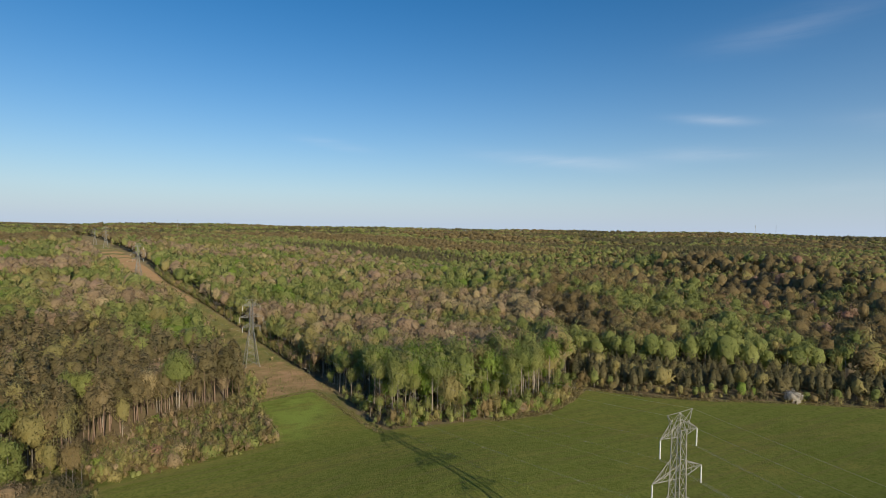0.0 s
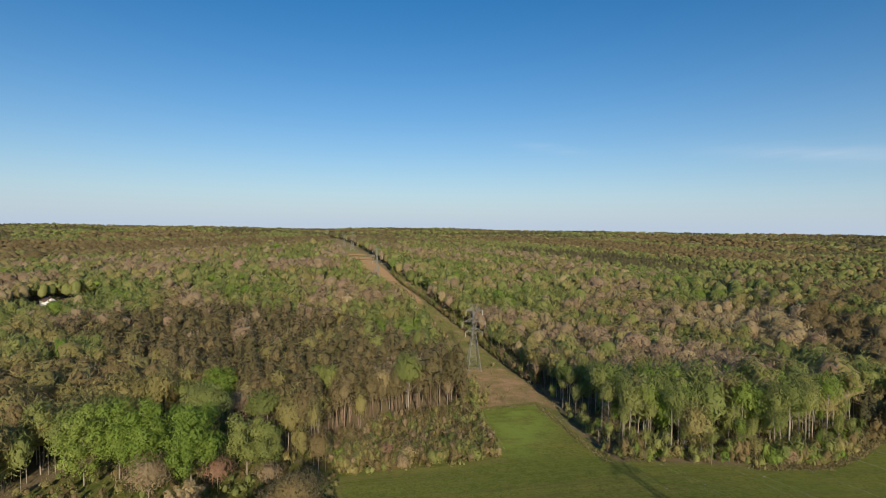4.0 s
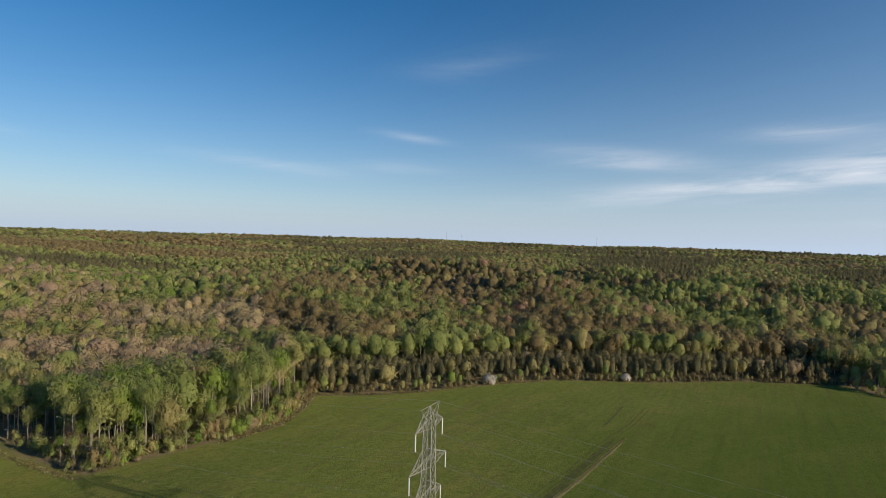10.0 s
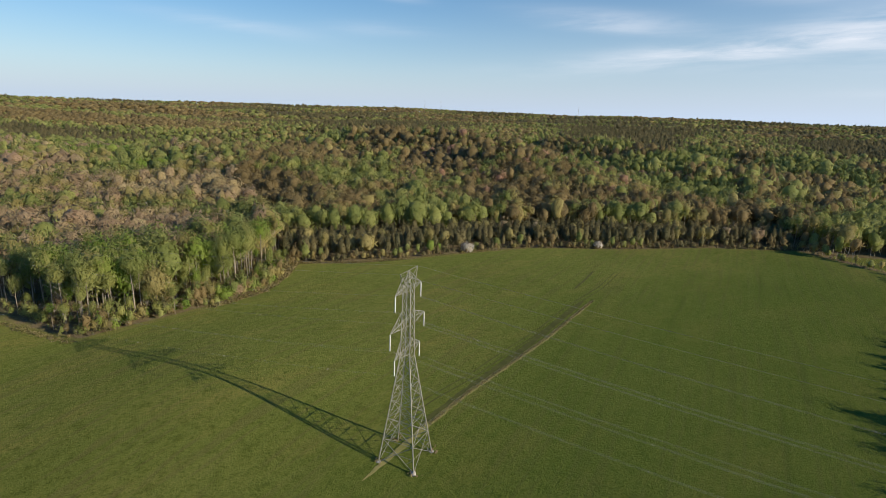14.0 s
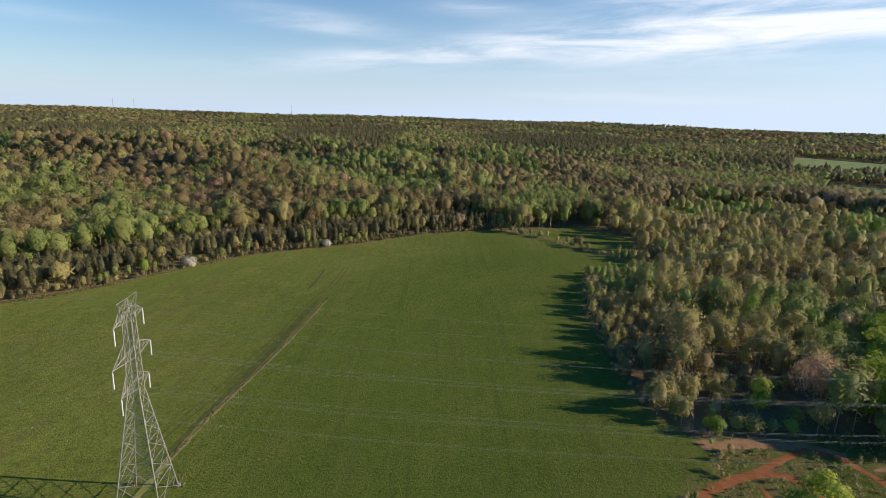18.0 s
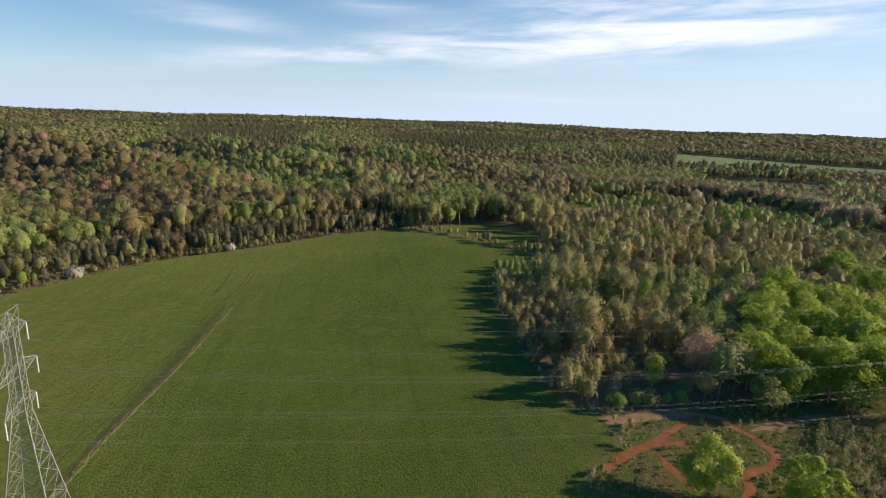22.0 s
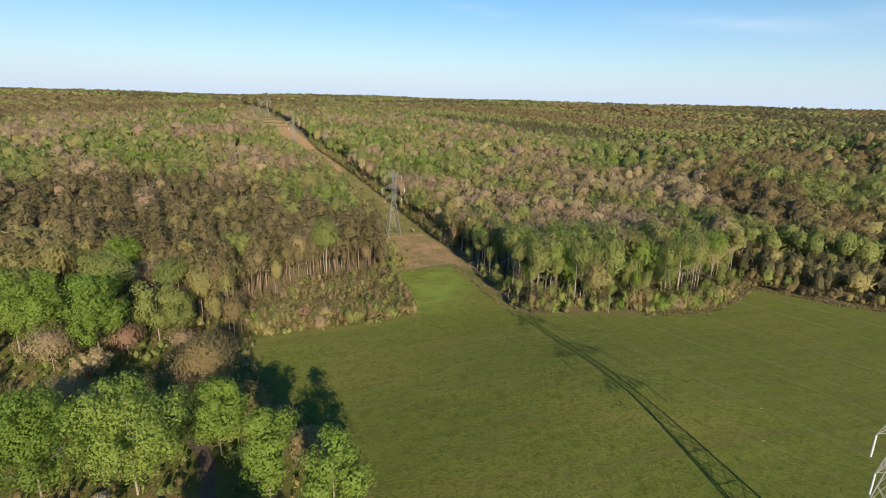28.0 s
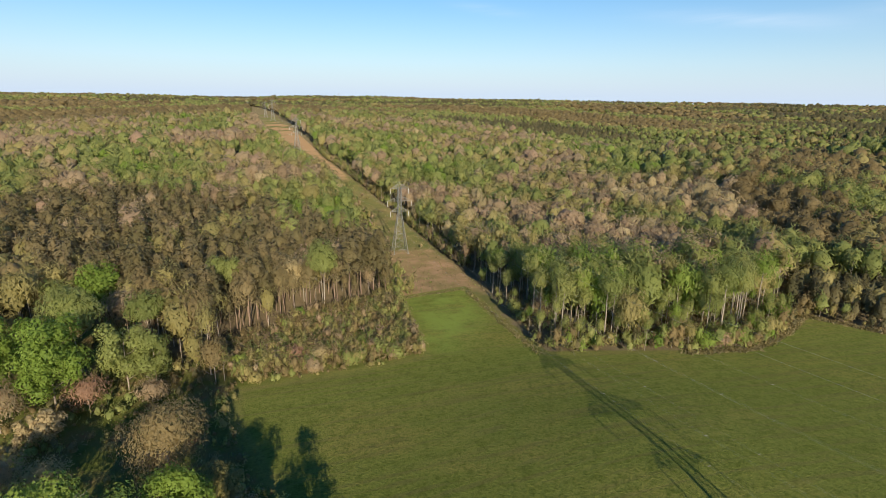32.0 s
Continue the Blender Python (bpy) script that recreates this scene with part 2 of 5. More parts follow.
BARE_SOIL = simple("dark_olive_soil", (0.07, 0.078, 0.024), (0.115, 0.12, 0.036), 0.4, 0.95, 0, 0.6)
PALE_CLAY = simple("pale_clay", (0.24, 0.13, 0.07), (0.34, 0.21, 0.12), 0.5, 0.95, 0, 0.5)
CONCRETE = simple("footing_concrete", (0.32, 0.30, 0.27), (0.45, 0.43, 0.39), 2.0, 0.9)
SIDING = simple("white_siding", (0.68, 0.68, 0.66), (0.8, 0.8, 0.78), 1.0, 0.7)
SHINGLE = simple("brown_shingle", (0.10, 0.06, 0.05), (0.17, 0.10, 0.08), 1.5, 0.9)
PANE = simple("dark_pane", (0.02, 0.025, 0.03), (0.04, 0.045, 0.05), 1.0, 0.1)
DRY_GRASS = foliage("dry_grass", [(0.0, (0.22, 0.19, 0.08)), (0.5, (0.33, 0.28, 0.13)), (1.0, (0.42, 0.35, 0.19))], False)


def ground_material():
    m, t, p, out = material("land_cover")
    field, corridor, scrub = attribute(t, "field"), attribute(t, "corridor"), attribute(t, "scrub")
    meadow, dry, red, glade = attribute(t, "meadow"), attribute(t, "dry"), attribute(t, "red"), attribute(t, "glade")
    big, mid, fine = place_noise(t, 0.018, 3.0), place_noise(t, 0.12, 4.0, 0.6), place_noise(t, 1.3, 5.0, 0.7)
    rows_ = place_noise(t, 0.5, 3.0, 0.6, stretch=(radians(31), 0.03, 1.0))
    ragged = math_node(t, "MULTIPLY", math_node(t, "SUBTRACT", place_noise(t, 0.25, 4.0, 0.65), 0.5), 5.0)
    # woodland floor
    col = ramp(t, mid, [(0.3, (0.14, 0.105, 0.065)), (0.6, (0.21, 0.16, 0.10)), (0.85, (0.14, 0.14, 0.06))])
    # meadows far off, their green paled to stand in for haze
    mead = ramp(t, big, [(0.3, (0.25, 0.30, 0.12)), (0.7, (0.32, 0.35, 0.16))])
    col = mix_rgb(t, smooth(t, meadow, -4, 4), col, mead)
    # cleared strip under the power line
    strip = ramp(t, math_node(t, "ADD", math_node(t, "MULTIPLY", mid, 0.6), math_node(t, "MULTIPLY", big, 0.4)),
                 [(0.34, (0.10, 0.12, 0.038)), (0.5, (0.15, 0.145, 0.055)), (0.64, (0.225, 0.175, 0.085))])
    straw = ramp(t, math_node(t, "ADD", math_node(t, "MULTIPLY", mid, 0.6), math_node(t, "MULTIPLY", big, 0.4)),
                 [(0.34, (0.20, 0.16, 0.07)), (0.46, (0.27, 0.19, 0.10)), (0.58, (0.37, 0.235, 0.145)), (0.75, (0.44, 0.28, 0.18))])
    strip = mix_rgb(t, smooth(t, math_node(t, "ADD", dry, ragged), -4, 3), strip, straw)
    strip = mix_rgb(t, math_node(t, "MULTIPLY", smooth(t, math_node(t, "ADD", red, ragged), -1.0, 3.5), 0.72), strip, (0.44, 0.255, 0.16))
    strip = mix_rgb(t, smooth(t, math_node(t, "ADD", glade, ragged), -1.5, 2.0), strip, (0.19, 0.25, 0.055))
    col = mix_rgb(t, smooth(t, math_node(t, "ADD", corridor, ragged), -1.5, 1.5), col, strip)
    scr = ramp(t, mid, [(0.32, (0.08, 0.10, 0.022)), (0.46, (0.135, 0.145, 0.04)), (0.6, (0.18, 0.145, 0.06)), (0.74, (0.25, 0.14, 0.07))])
    col = mix_rgb(t, smooth(t, math_node(t, "ADD", scrub, ragged), -2, 2), col, scr)
    # young crop
    crop = ramp(t, math_node(t, "ADD", math_node(t, "MULTIPLY", big, 0.55), math_node(t, "MULTIPLY", rows_, 0.45)),
                [(0.3, (0.112, 0.138, 0.028)), (0.5, (0.147, 0.170, 0.037)), (0.68, (0.188, 0.198, 0.051))])
    thin = math_node(t, "MULTIPLY", smooth(t, place_noise(t, 0.045, 6.0, 0.72, stretch=(radians(12), 0.45, 1.0)), 0.47, 0.68), 0.8)
    crop = mix_rgb(t, thin, crop, (0.22, 0.195, 0.055))
    crop = mix_rgb(t, math_node(t, "MULTIPLY", smooth(t, fine, 0.44, 0.66), 0.7), crop, (0.062, 0.088, 0.014))
    blades = place_noise(t, 3.2, 4.0, 0.75)
    crop = mix_rgb(t, math_node(t, "MULTIPLY", smooth(t, blades, 0.5, 0.68), 0.65), crop, (0.20, 0.215, 0.048))
    tufts = place_noise(t, 0.42, 5.0, 0.68)
    crop = mix_rgb(t, math_node(t, "MULTIPLY", smooth(t, tufts, 0.5, 0.68), 0.4), crop, (0.175, 0.18, 0.045))
    crop = mix_rgb(t, math_node(t, "MULTIPLY", math_node(t, "SUBTRACT", 1.0, smooth(t, tufts, 0.36, 0.5)), 0.34), crop, (0.058, 0.082, 0.013))
    drills = place_noise(t, 0.62, 2.0, 0.5, stretch=(radians(31), 0.012, 1.0))
    crop = mix_rgb(t, math_node(t, "MULTIPLY", smooth(t, drills, 0.5, 0.66), 0.42), crop, (0.135, 0.118, 0.045))
    wheelings = place_noise(t, 0.3, 3.0, 0.6, stretch=(radians(31), 0.012, 1.0))
    crop = mix_rgb(t, math_node(t, "MULTIPLY", math_node(t, "MULTIPLY", smooth(t, wheelings, 0.56, 0.68), 0.3), smooth(t, attribute(t, "leaf"), -6, 14)), crop, (0.055, 0.085, 0.013))
    crop = mix_rgb(t, math_node(t, "MULTIPLY", smooth(t, attribute(t, "leaf"), -30, 40), 0.5), crop, (0.064, 0.106, 0.016))
    lush = attribute(t, "lush")
    rich = math_node(t, "MULTIPLY", smooth(t, math_node(t, "ADD", lush, ragged), -5, 12), smooth(t, mid, 0.3, 0.65))
    crop = mix_rgb(t, math_node(t, "MULTIPLY", rich, 0.85), crop, (0.20, 0.27, 0.055))
    inside = math_node(t, "ADD", field, math_node(t, "MULTIPLY", ragged, 0.5))
    edge = math_node(t, "SUBTRACT", 1.0, smooth(t, math_node(t, "ABSOLUTE", math_node(t, "SUBTRACT", inside, 0.3)), 0.6, 2.6))
    col = mix_rgb(t, smooth(t, inside, -2.6, -0.4), col, crop)
    col = mix_rgb(t, math_node(t, "MULTIPLY", edge, 0.18), col, (0.27, 0.20, 0.105))
    t.links.new(col, p.inputs["Base Color"])
    p.inputs["Roughness"].default_value = 0.95
    p.inputs["Diffuse Roughness"].default_value = 0.35
    p.inputs["Specular IOR Level"].default_value = 0.0
    p.inputs["Sheen Weight"].default_value = 0.06
    p.inputs["Sheen Roughness"].default_value = 0.45
    p.inputs["Sheen Tint"].default_value = (0.5, 0.65, 0.25, 1)
    b = node(t, "ShaderNodeBump", Strength=1.0, Distance=0.34)
    t.links.new(math_node(t, "ADD", fine, math_node(t, "MULTIPLY", blades, 0.5)), b.inputs["Height"])
    t.links.new(b.outputs[0], p.inputs["Normal"])
    return m


LAND = ground_material()

# ---- plan ----
HILLS = [  # centre x, y, spread, height
    (150, 590, 130, 11), (320, 570, 150, 8), (470, 490, 150, 7), (620, 370, 140, 9), (770, 220, 150, 9),
    (330, 980, 190, -26), (700, 800, 210, -26), (1000, 450, 230, -20), (40, 1050, 190, -14),
    (-480, 900, 330, 31), (-330, 560, 110, 3.5), (-110, 322, 60, -5), (-420, 420, 180, 6),
    (-1050, 1500, 420, 24), (8, 141, 30, 5.0),
]
SPURS = [  # crests that run down to the field: x, y, height over the plain
    [(248, 640, 23), (325, 505, 25), (316, 388, 19), (298, 308, 9), (291, 240, 0)],
    [(447, 690, 25), (503, 566, 26), (500, 425, 20), (455, 262, 9), (400, 190, 0)],
    [(640, 560, 20), (655, 400, 20), (650, 280, 15), (600, 160, 5), (540, 110, 0)],
    [(60, 560, 9), (110, 440, 10), (130, 350, 5), (135, 290, 0)],
]


def spur_height(x, y, line, girth=52.0):
    """A rounded ridge along a crest line."""
    best = np.zeros(np.shape(x))
    for (ax, ay, az), (bx, by, bz) in zip(line, line[1:]):
        dx, dy = bx - ax, by - ay
        k = np.clip(((x - ax) * dx + (y - ay) * dy) / (dx * dx + dy * dy), 0, 1)
        d = np.hypot(x - ax - k * dx, y - ay - k * dy)
        best = np.maximum(best, (az + (bz - az) * k) * np.exp(-(d / girth) ** 2))
    return best


def height(x, y):
    x, y = np.asarray(x, float), np.asarray(y, float)
    z = 0.5 - 8.5 * (1 - np.exp(-((x - 100) ** 2 + (y - 100) ** 2) / 165**2))
    for cx, cy, s, h in HILLS:
        z = z + h * np.exp(-((x - cx) ** 2 + (y - cy) ** 2) / (2 * s * s))
    z = z + np.maximum.reduce([spur_height(x, y, line) for line in SPURS])
    r = np.hypot(x, y)
    k = np.clip((r - 350) / 900, 0, 1)
    k = k * k * (3 - 2 * k)
    z = z + k * (6 * np.sin(x / 210 + 1.3 * np.sin(y / 330)) * np.sin(y / 190 + 0.7) + 9 * np.sin(x / 520 + 2 + np.sin(y / 700)) * np.cos(y / 430 + 0.5))
    return z + 25 * np.clip((r - 1500) / 3000, 0, 1)


FIELD = [(-21, 195), (-4, 200), (19, 207), (40, 217), (53, 234), (64, 254), (89, 242), (118, 237), (150, 236), (186, 233),
         (239, 209), (294, 194), (344, 168), (339, 124), (323, 90), (308, 58), (288, 60), (264, 75), (230, 66), (201, 56),
         (170, 41), (147, 29), (131, 18), (127, 9), (124, 0), (115, -1), (106, 3), (94, 5), (60, -25), (0, -60), (-30, -20),
         (-34, 60), (-35, 93), (-56, 112), (-88, 139), (-98, 153), (-88, 161), (-68, 174), (-55, 185), (-81, 234), (-60, 254), (-42, 226)]
CORRIDOR = [(-82, 231), (-113, 276), (-144, 335), (-189, 399), (-252, 471), (-354, 583), (-560, 850), (-775, 1180), (-1200, 1780),
            (-1160, 1800), (-715, 1190), (-505, 860), (-305, 585), (-262, 525), (-205, 459), (-155, 398), (-124, 361), (-94, 321), (-68, 282), (-48, 249),
            (-22, 196), (-60, 254)]
SCRUB = [(124, 0), (130, 2), (136, -8), (154, -30), (175, -60), (200, -110), (120, -140), (60, -80), (60, -25), (94, 5), (106, 3), (115, -1)]
GROVE = [(150, -36), (165, -29), (205, -37), (262, -48), (330, -85), (290, -112), (205, -90), (168, -80), (150, -52)]
BRUSH = [(-54, 187), (-98, 156), (-118, 168), (-104, 206), (-82, 232)]
LEFT_STRIP = [(-84, 232), (-113, 276), (-144, 335), (-189, 399), (-225, 445), (-206, 441), (-172, 392), (-138, 348), (-116, 312), (-100, 276), (-76, 240)]
NEAR_STRIP = [(-82, 231), (-113, 276), (-144, 335), (-189, 399), (-205, 459), (-155, 398), (-124, 361), (-94, 321), (-68, 282), (-48, 249), (-60, 254)]
STRAW = [(-82, 231), (-108, 270), (-124, 298), (-92, 312), (-66, 280), (-48, 249), (-60, 254)]
RED_SOIL = [(-200, 437), (-216, 456), (-280, 532), (-345, 598), (-470, 755), (-610, 920), (-770, 1160), (-750, 1170), (-580, 930), (-438, 775), (-316, 612), (-266, 542), (-210, 466), (-198, 444)]
GLADE = [(-290, 510), (-274, 522), (-233, 478), (-230, 460), (-254, 466)]
DEEP_CROP = [(20, 98), (60, 112), (150, 158), (330, 165), (312, 55), (230, 62), (100, 0), (60, -25), (0, -60), (-34, -20), (-20, 40)]
SMALL_FIELD = [(352, 150), (402, 120), (384, 78), (338, 66), (318, 56), (331, 90), (346, 124)]
MEADOWS = [[(1270, -32), (1792, -42), (1831, -302), (1672, -487), (1600, -600), (1080, -330), (1230, -215)],
           [(745, -55), (1044, -67), (1031, -152), (1018, -234), (950, -240), (745, -180)]]
TREELINE = [(560, 112), (596, 91), (641, 35), (653, -24), (635, -78), (620, -127), (505, -168), (440, -190)]
CLEARINGS = [[(-475, 312), (-440, 330), (-380, 262), (-400, 240), (-470, 285)], [(660, 2600), (770, 2560), (800, 2960), (700, 2990)]]
TRAIL = [(102, 2), (106.2, -0.3), (111.8, -3.1), (117.5, -7.4), (121.6, -11.3), (122.3, -14.6), (120.9, -17.1), (117.5, -21)]
SPUR = [(116.5, -6.6), (125, -11.3), (130.4, -14.1), (134.6, -16.3), (138, -19)]
LOOP = [(137, -17.6), (139.3, -23.5), (137.3, -28.1), (134.4, -31.7), (131.5, -34.5), (128.7, -36.5), (125.3, -36.3), (121.2, -34.1), (118.4, -31.4), (116, -27.5), (109, -28.5), (103, -26)]
BARE = [(123, 4), (130, -4.3), (137.1, -13.5), (140, -21.4), (140, -27)]
BARE_BACK = [(137.7, -32), (146.8, -41.5), (154.6, -49.7), (160, -55)]
PATCH = [(114, -9), (110.5, -11.6), (107, -14.2), (104, -16)]
DRIVE = [(-82, 106), (-74, 100), (-65, 88), (-58, 72), (-60, 45)]
TRACK = [(28, 89), (48.7, 99.3), (64.5, 107.1), (82.5, 114.5), (108, 125.5), (136.4, 139.9), (150, 147)]
DITCH = [(44, 98), (53.8, 103), (60.7, 106.3), (75.8, 113.4), (94.5, 121.7), (126, 137.6), (146, 148)]
RUT = [(42, 104), (54.3, 109.6), (69.9, 115), (86.6, 122.6), (109.4, 132.2), (134, 145.3), (166, 159.5), (196, 176.7)]
RUT_PAIR = [(43, 102.6), (55.2, 108), (70.8, 113.4), (87.4, 121), (110.2, 130.6), (134.8, 143.7), (167, 157.8), (197, 175)]
FAR_RUT = [(153, 161), (170, 171), (187, 182)]
YARD = [(-30, 15), (-30, 90), (-52, 112), (-92, 150), (-118, 160), (-150, 178), (-178, 178), (-175, 110), (-170, 15)]


def inside_distance(x, y, poly):
    """Metres from the outline of poly, positive inside."""
    x, y = np.asarray(x, float), np.asarray(y, float)
    near, odd = np.full(x.shape, 1e9), np.zeros(x.shape, bool)
    for (ax, ay), (bx, by) in zip(poly, poly[1:] + poly[:1]):
        dx, dy = bx - ax, by - ay
        k = np.clip(((x - ax) * dx + (y - ay) * dy) / (dx * dx + dy * dy), 0, 1)
        near = np.minimum(near, np.hypot(x - ax - k * dx, y - ay - k * dy))
        if dy:
            odd ^= ((ay > y) != (by > y)) & (x < ax + (y - ay) * dx / dy)
    return np.where(odd, near, -near)


def line_distance(x, y, line):
    near = np.full(np.shape(x), 1e9)
    for (ax, ay), (bx, by) in zip(line, line[1:]):
        dx, dy = bx - ax, by - ay
        k = np.clip(((x - ax) * dx + (y - ay) * dy) / (dx * dx + dy * dy), 0, 1)
        near = np.minimum(near, np.hypot(x - ax - k * dx, y - ay - k * dy))
    return near


def ground_z(x, y):
    return float(height(x, y))


def mesh_from(name, verts, faces, mat=None, attrs=None, flat=True, normals=None):
    """A mesh from numpy arrays; faces is n x 3 or n x 4."""
    me = bpy.data.meshes.new(name)
    n, k = faces.shape
    me.vertices.add(len(verts))
    me.vertices.foreach_set("co", np.ascontiguousarray(verts, np.float32).ravel())
    me.loops.add(n * k)
    me.loops.foreach_set("vertex_index", np.ascontiguousarray(faces, np.int32).ravel())
    me.polygons.add(n)
    me.polygons.foreach_set("loop_start", np.arange(0, n * k, k, dtype=np.int32))
    me.update(calc_edges=True)
    for key, values in (attrs or {}).items():
        me.attributes.new(key, "FLOAT", "POINT").data.foreach_set("value", np.ascontiguousarray(values, np.float32))
    if normals is not None:
        me.attributes.new("custom_normal", "FLOAT_VECTOR", "POINT").data.foreach_set("vector", np.ascontiguousarray(normals, np.float32).ravel())
    if mat:
        me.materials.append(mat)
    if not flat:
        me.polygons.foreach_set("use_smooth", np.ones(n, bool))
    return me


def axis(lo, hi, step, far, grow=1.14):
    mid = list(np.arange(lo, hi + 0.1, step))
    up, down, s = [mid[-1]], [mid[0]], step
    while up[-1] < far:
        s *= grow
        up.append(up[-1] + s)
        down.append(down[-1] - s)
    return np.array(down[:0:-1] + mid + up[1:])


def build_ground():
    gx, gy = axis(-300, 360, 4, 6500), axis(-160, 420, 4, 6500)
    x, y = np.meshgrid(gx, gy)
    z = height(x, y)
    nx, ny = len(gx), len(gy)
    i = np.arange(nx * ny).reshape(ny, nx)
    faces = np.stack([i[:-1, :-1], i[:-1, 1:], i[1:, 1:], i[1:, :-1]], -1).reshape(-1, 4)
    x, y, z = x.ravel(), y.ravel(), z.ravel()
    meadow = np.maximum.reduce([inside_distance(x, y, m) for m in MEADOWS])
    attrs = {"field": np.maximum(inside_distance(x, y, FIELD), inside_distance(x, y, SMALL_FIELD)), "corridor": inside_distance(x, y, CORRIDOR), "scrub": np.maximum(inside_distance(x, y, SCRUB), np.maximum(inside_distance(x, y, YARD), inside_distance(x, y, BRUSH) + 4)),
             "dry": inside_distance(x, y, STRAW), "red": inside_distance(x, y, RED_SOIL), "glade": inside_distance(x, y, GLADE), "leaf": inside_distance(x, y, DEEP_CROP),
             "meadow": meadow, "lush": inside_distance(x, y, [(-81, 234), (-60, 254), (-42, 226), (-45, 190), (-60, 186)])}
    ob = new("ground", mesh_from("ground", np.stack([x, y, z], -1), faces, LAND, attrs, flat=False))
    tagged(ob, "rolling farmland with a green crop field, woodland floor and a cleared strip", "ground", kind="structure")


build_ground()


# ---- plants ----
def tube(path, radii, sides=5):
    """A tapered tube along a path: verts, quads."""
    path = np.array(path, float)
    v, f = [], []
    for n, (p, r) in enumerate(zip(path, radii)):
        d = path[min(n + 1, len(path) - 1)] - path[max(n - 1, 0)]
        d /= np.linalg.norm(d)
        a = np.cross(d, (0.3, 0.95, 0.1))
        a /= np.linalg.norm(a)
        b = np.cross(d, a)
        for s in range(sides):
            w = 2 * math.pi * s / sides
            v.append(p + r * (math.cos(w) * a + math.sin(w) * b))
    for n in range(len(path) - 1):
        for s in range(sides):
            q = (s + 1) % sides
            f.append((n * sides + s, n * sides + q, (n + 1) * sides + q, (n + 1) * sides + s))
    return np.array(v), np.array(f)


def joined(pieces):
    vs, fs, k = [], [], 0
    for v, f in pieces:
        vs.append(v)
        fs.append(f + k)
        k += len(v)
    return np.concatenate(vs), np.concatenate(fs)


def leaves(rng, centres, out, size, jitter=0.7, slim=1.0):
    """One leaf cluster, a bent triangle, at each centre: verts, triangles and the soft outward way of the foliage."""
    n = len(centres)
    out = out / (np.linalg.norm(out, axis=1, keepdims=True) + 1e-9)
    nor = out + rng.normal(0, jitter, (n, 3))
    nor /= np.linalg.norm(nor, axis=1, keepdims=True) + 1e-9
    ref = rng.normal(0, 1, (n, 3)) + (0, 0, 2.0 * (slim < 0.7))
    a = ref - nor * (ref * nor).sum(1, keepdims=True)
    a /= np.linalg.norm(a, axis=1, keepdims=True) + 1e-9
    b = np.cross(nor, a)
    s = size * rng.uniform(0.6, 1.3, (n, 1)) / slim**0.5
    wide = s * slim
    v = np.stack([centres + a * s * 0.62, centres - a * s * 0.38 + b * wide * 0.48, centres - a * s * 0.38 - b * wide * 0.48], 1).reshape(-1, 3)
    soft = out * 0.9 + nor * 0.3 + (0, 0, 0.1)
    soft /= np.linalg.norm(soft, axis=1, keepdims=True)
    return v, np.arange(3 * n).reshape(n, 3), np.repeat(soft, 3, 0)


def heart(rng, form, h, w, mid, half, seg, rings, fill, level):
    """The dense, lumpy inner foliage of a crown."""
    v, nor = [], []
    full = fill * {"bare": 0.8, "pine": 0.65}.get(form, 1.0)
    for i in range(rings + 1):
        p = math.pi * i / rings
        for s in range(seg if 0 < i < rings else 1):
            q = 2 * math.pi * (s + 0.5 * (i % 2)) / seg
            d = np.array([math.sin(p) * math.cos(q), math.sin(p) * math.sin(q), math.cos(p)])
            r = full * rng.uniform(0.7, 1.15)
            at = d * (w / 2 * r, w / 2 * r, half * r) + (0, 0, mid)
            if form in ("cone", "young", "pine"):
                at[:2] *= min(1.0, max(0.2, (1.6 if form == "cone" else 2.2) * (1 - (at[2] - mid + half) / (2 * half))))
            v.append(at)
            nor.append(d + (0, 0, level))
    row = lambda i: 0 if i == 0 else 1 + (i - 1) * seg
    f = []
    for s in range(seg):
        n = (s + 1) % seg
        f.append((0, row(1) + s, row(1) + n))
        for i in range(1, rings - 1):
            a, b_ = row(i), row(i + 1)
            f += [(a + s, b_ + s, b_ + n), (a + s, b_ + n, a + n)]
        f.append((row(rings - 1) + s, row(rings), row(rings - 1) + n))
    nor = np.array(nor)
    return np.array(v), np.array(f), nor / np.linalg.norm(nor, axis=1, keepdims=True)


SHAPES = {  # lowest foliage, height of the widest part within the crown, lobes
    "tall": (0.54, 0.5, 8), "round": (0.28, 0.5, 9), "bare": (0.3, 0.62, 9), "young": (0.1, 0.36, 7), "low": (0.12, 0.5, 8), "shrub": (0.03, 0.4, 8), "cone": (0.08, 0.25, 9),
}


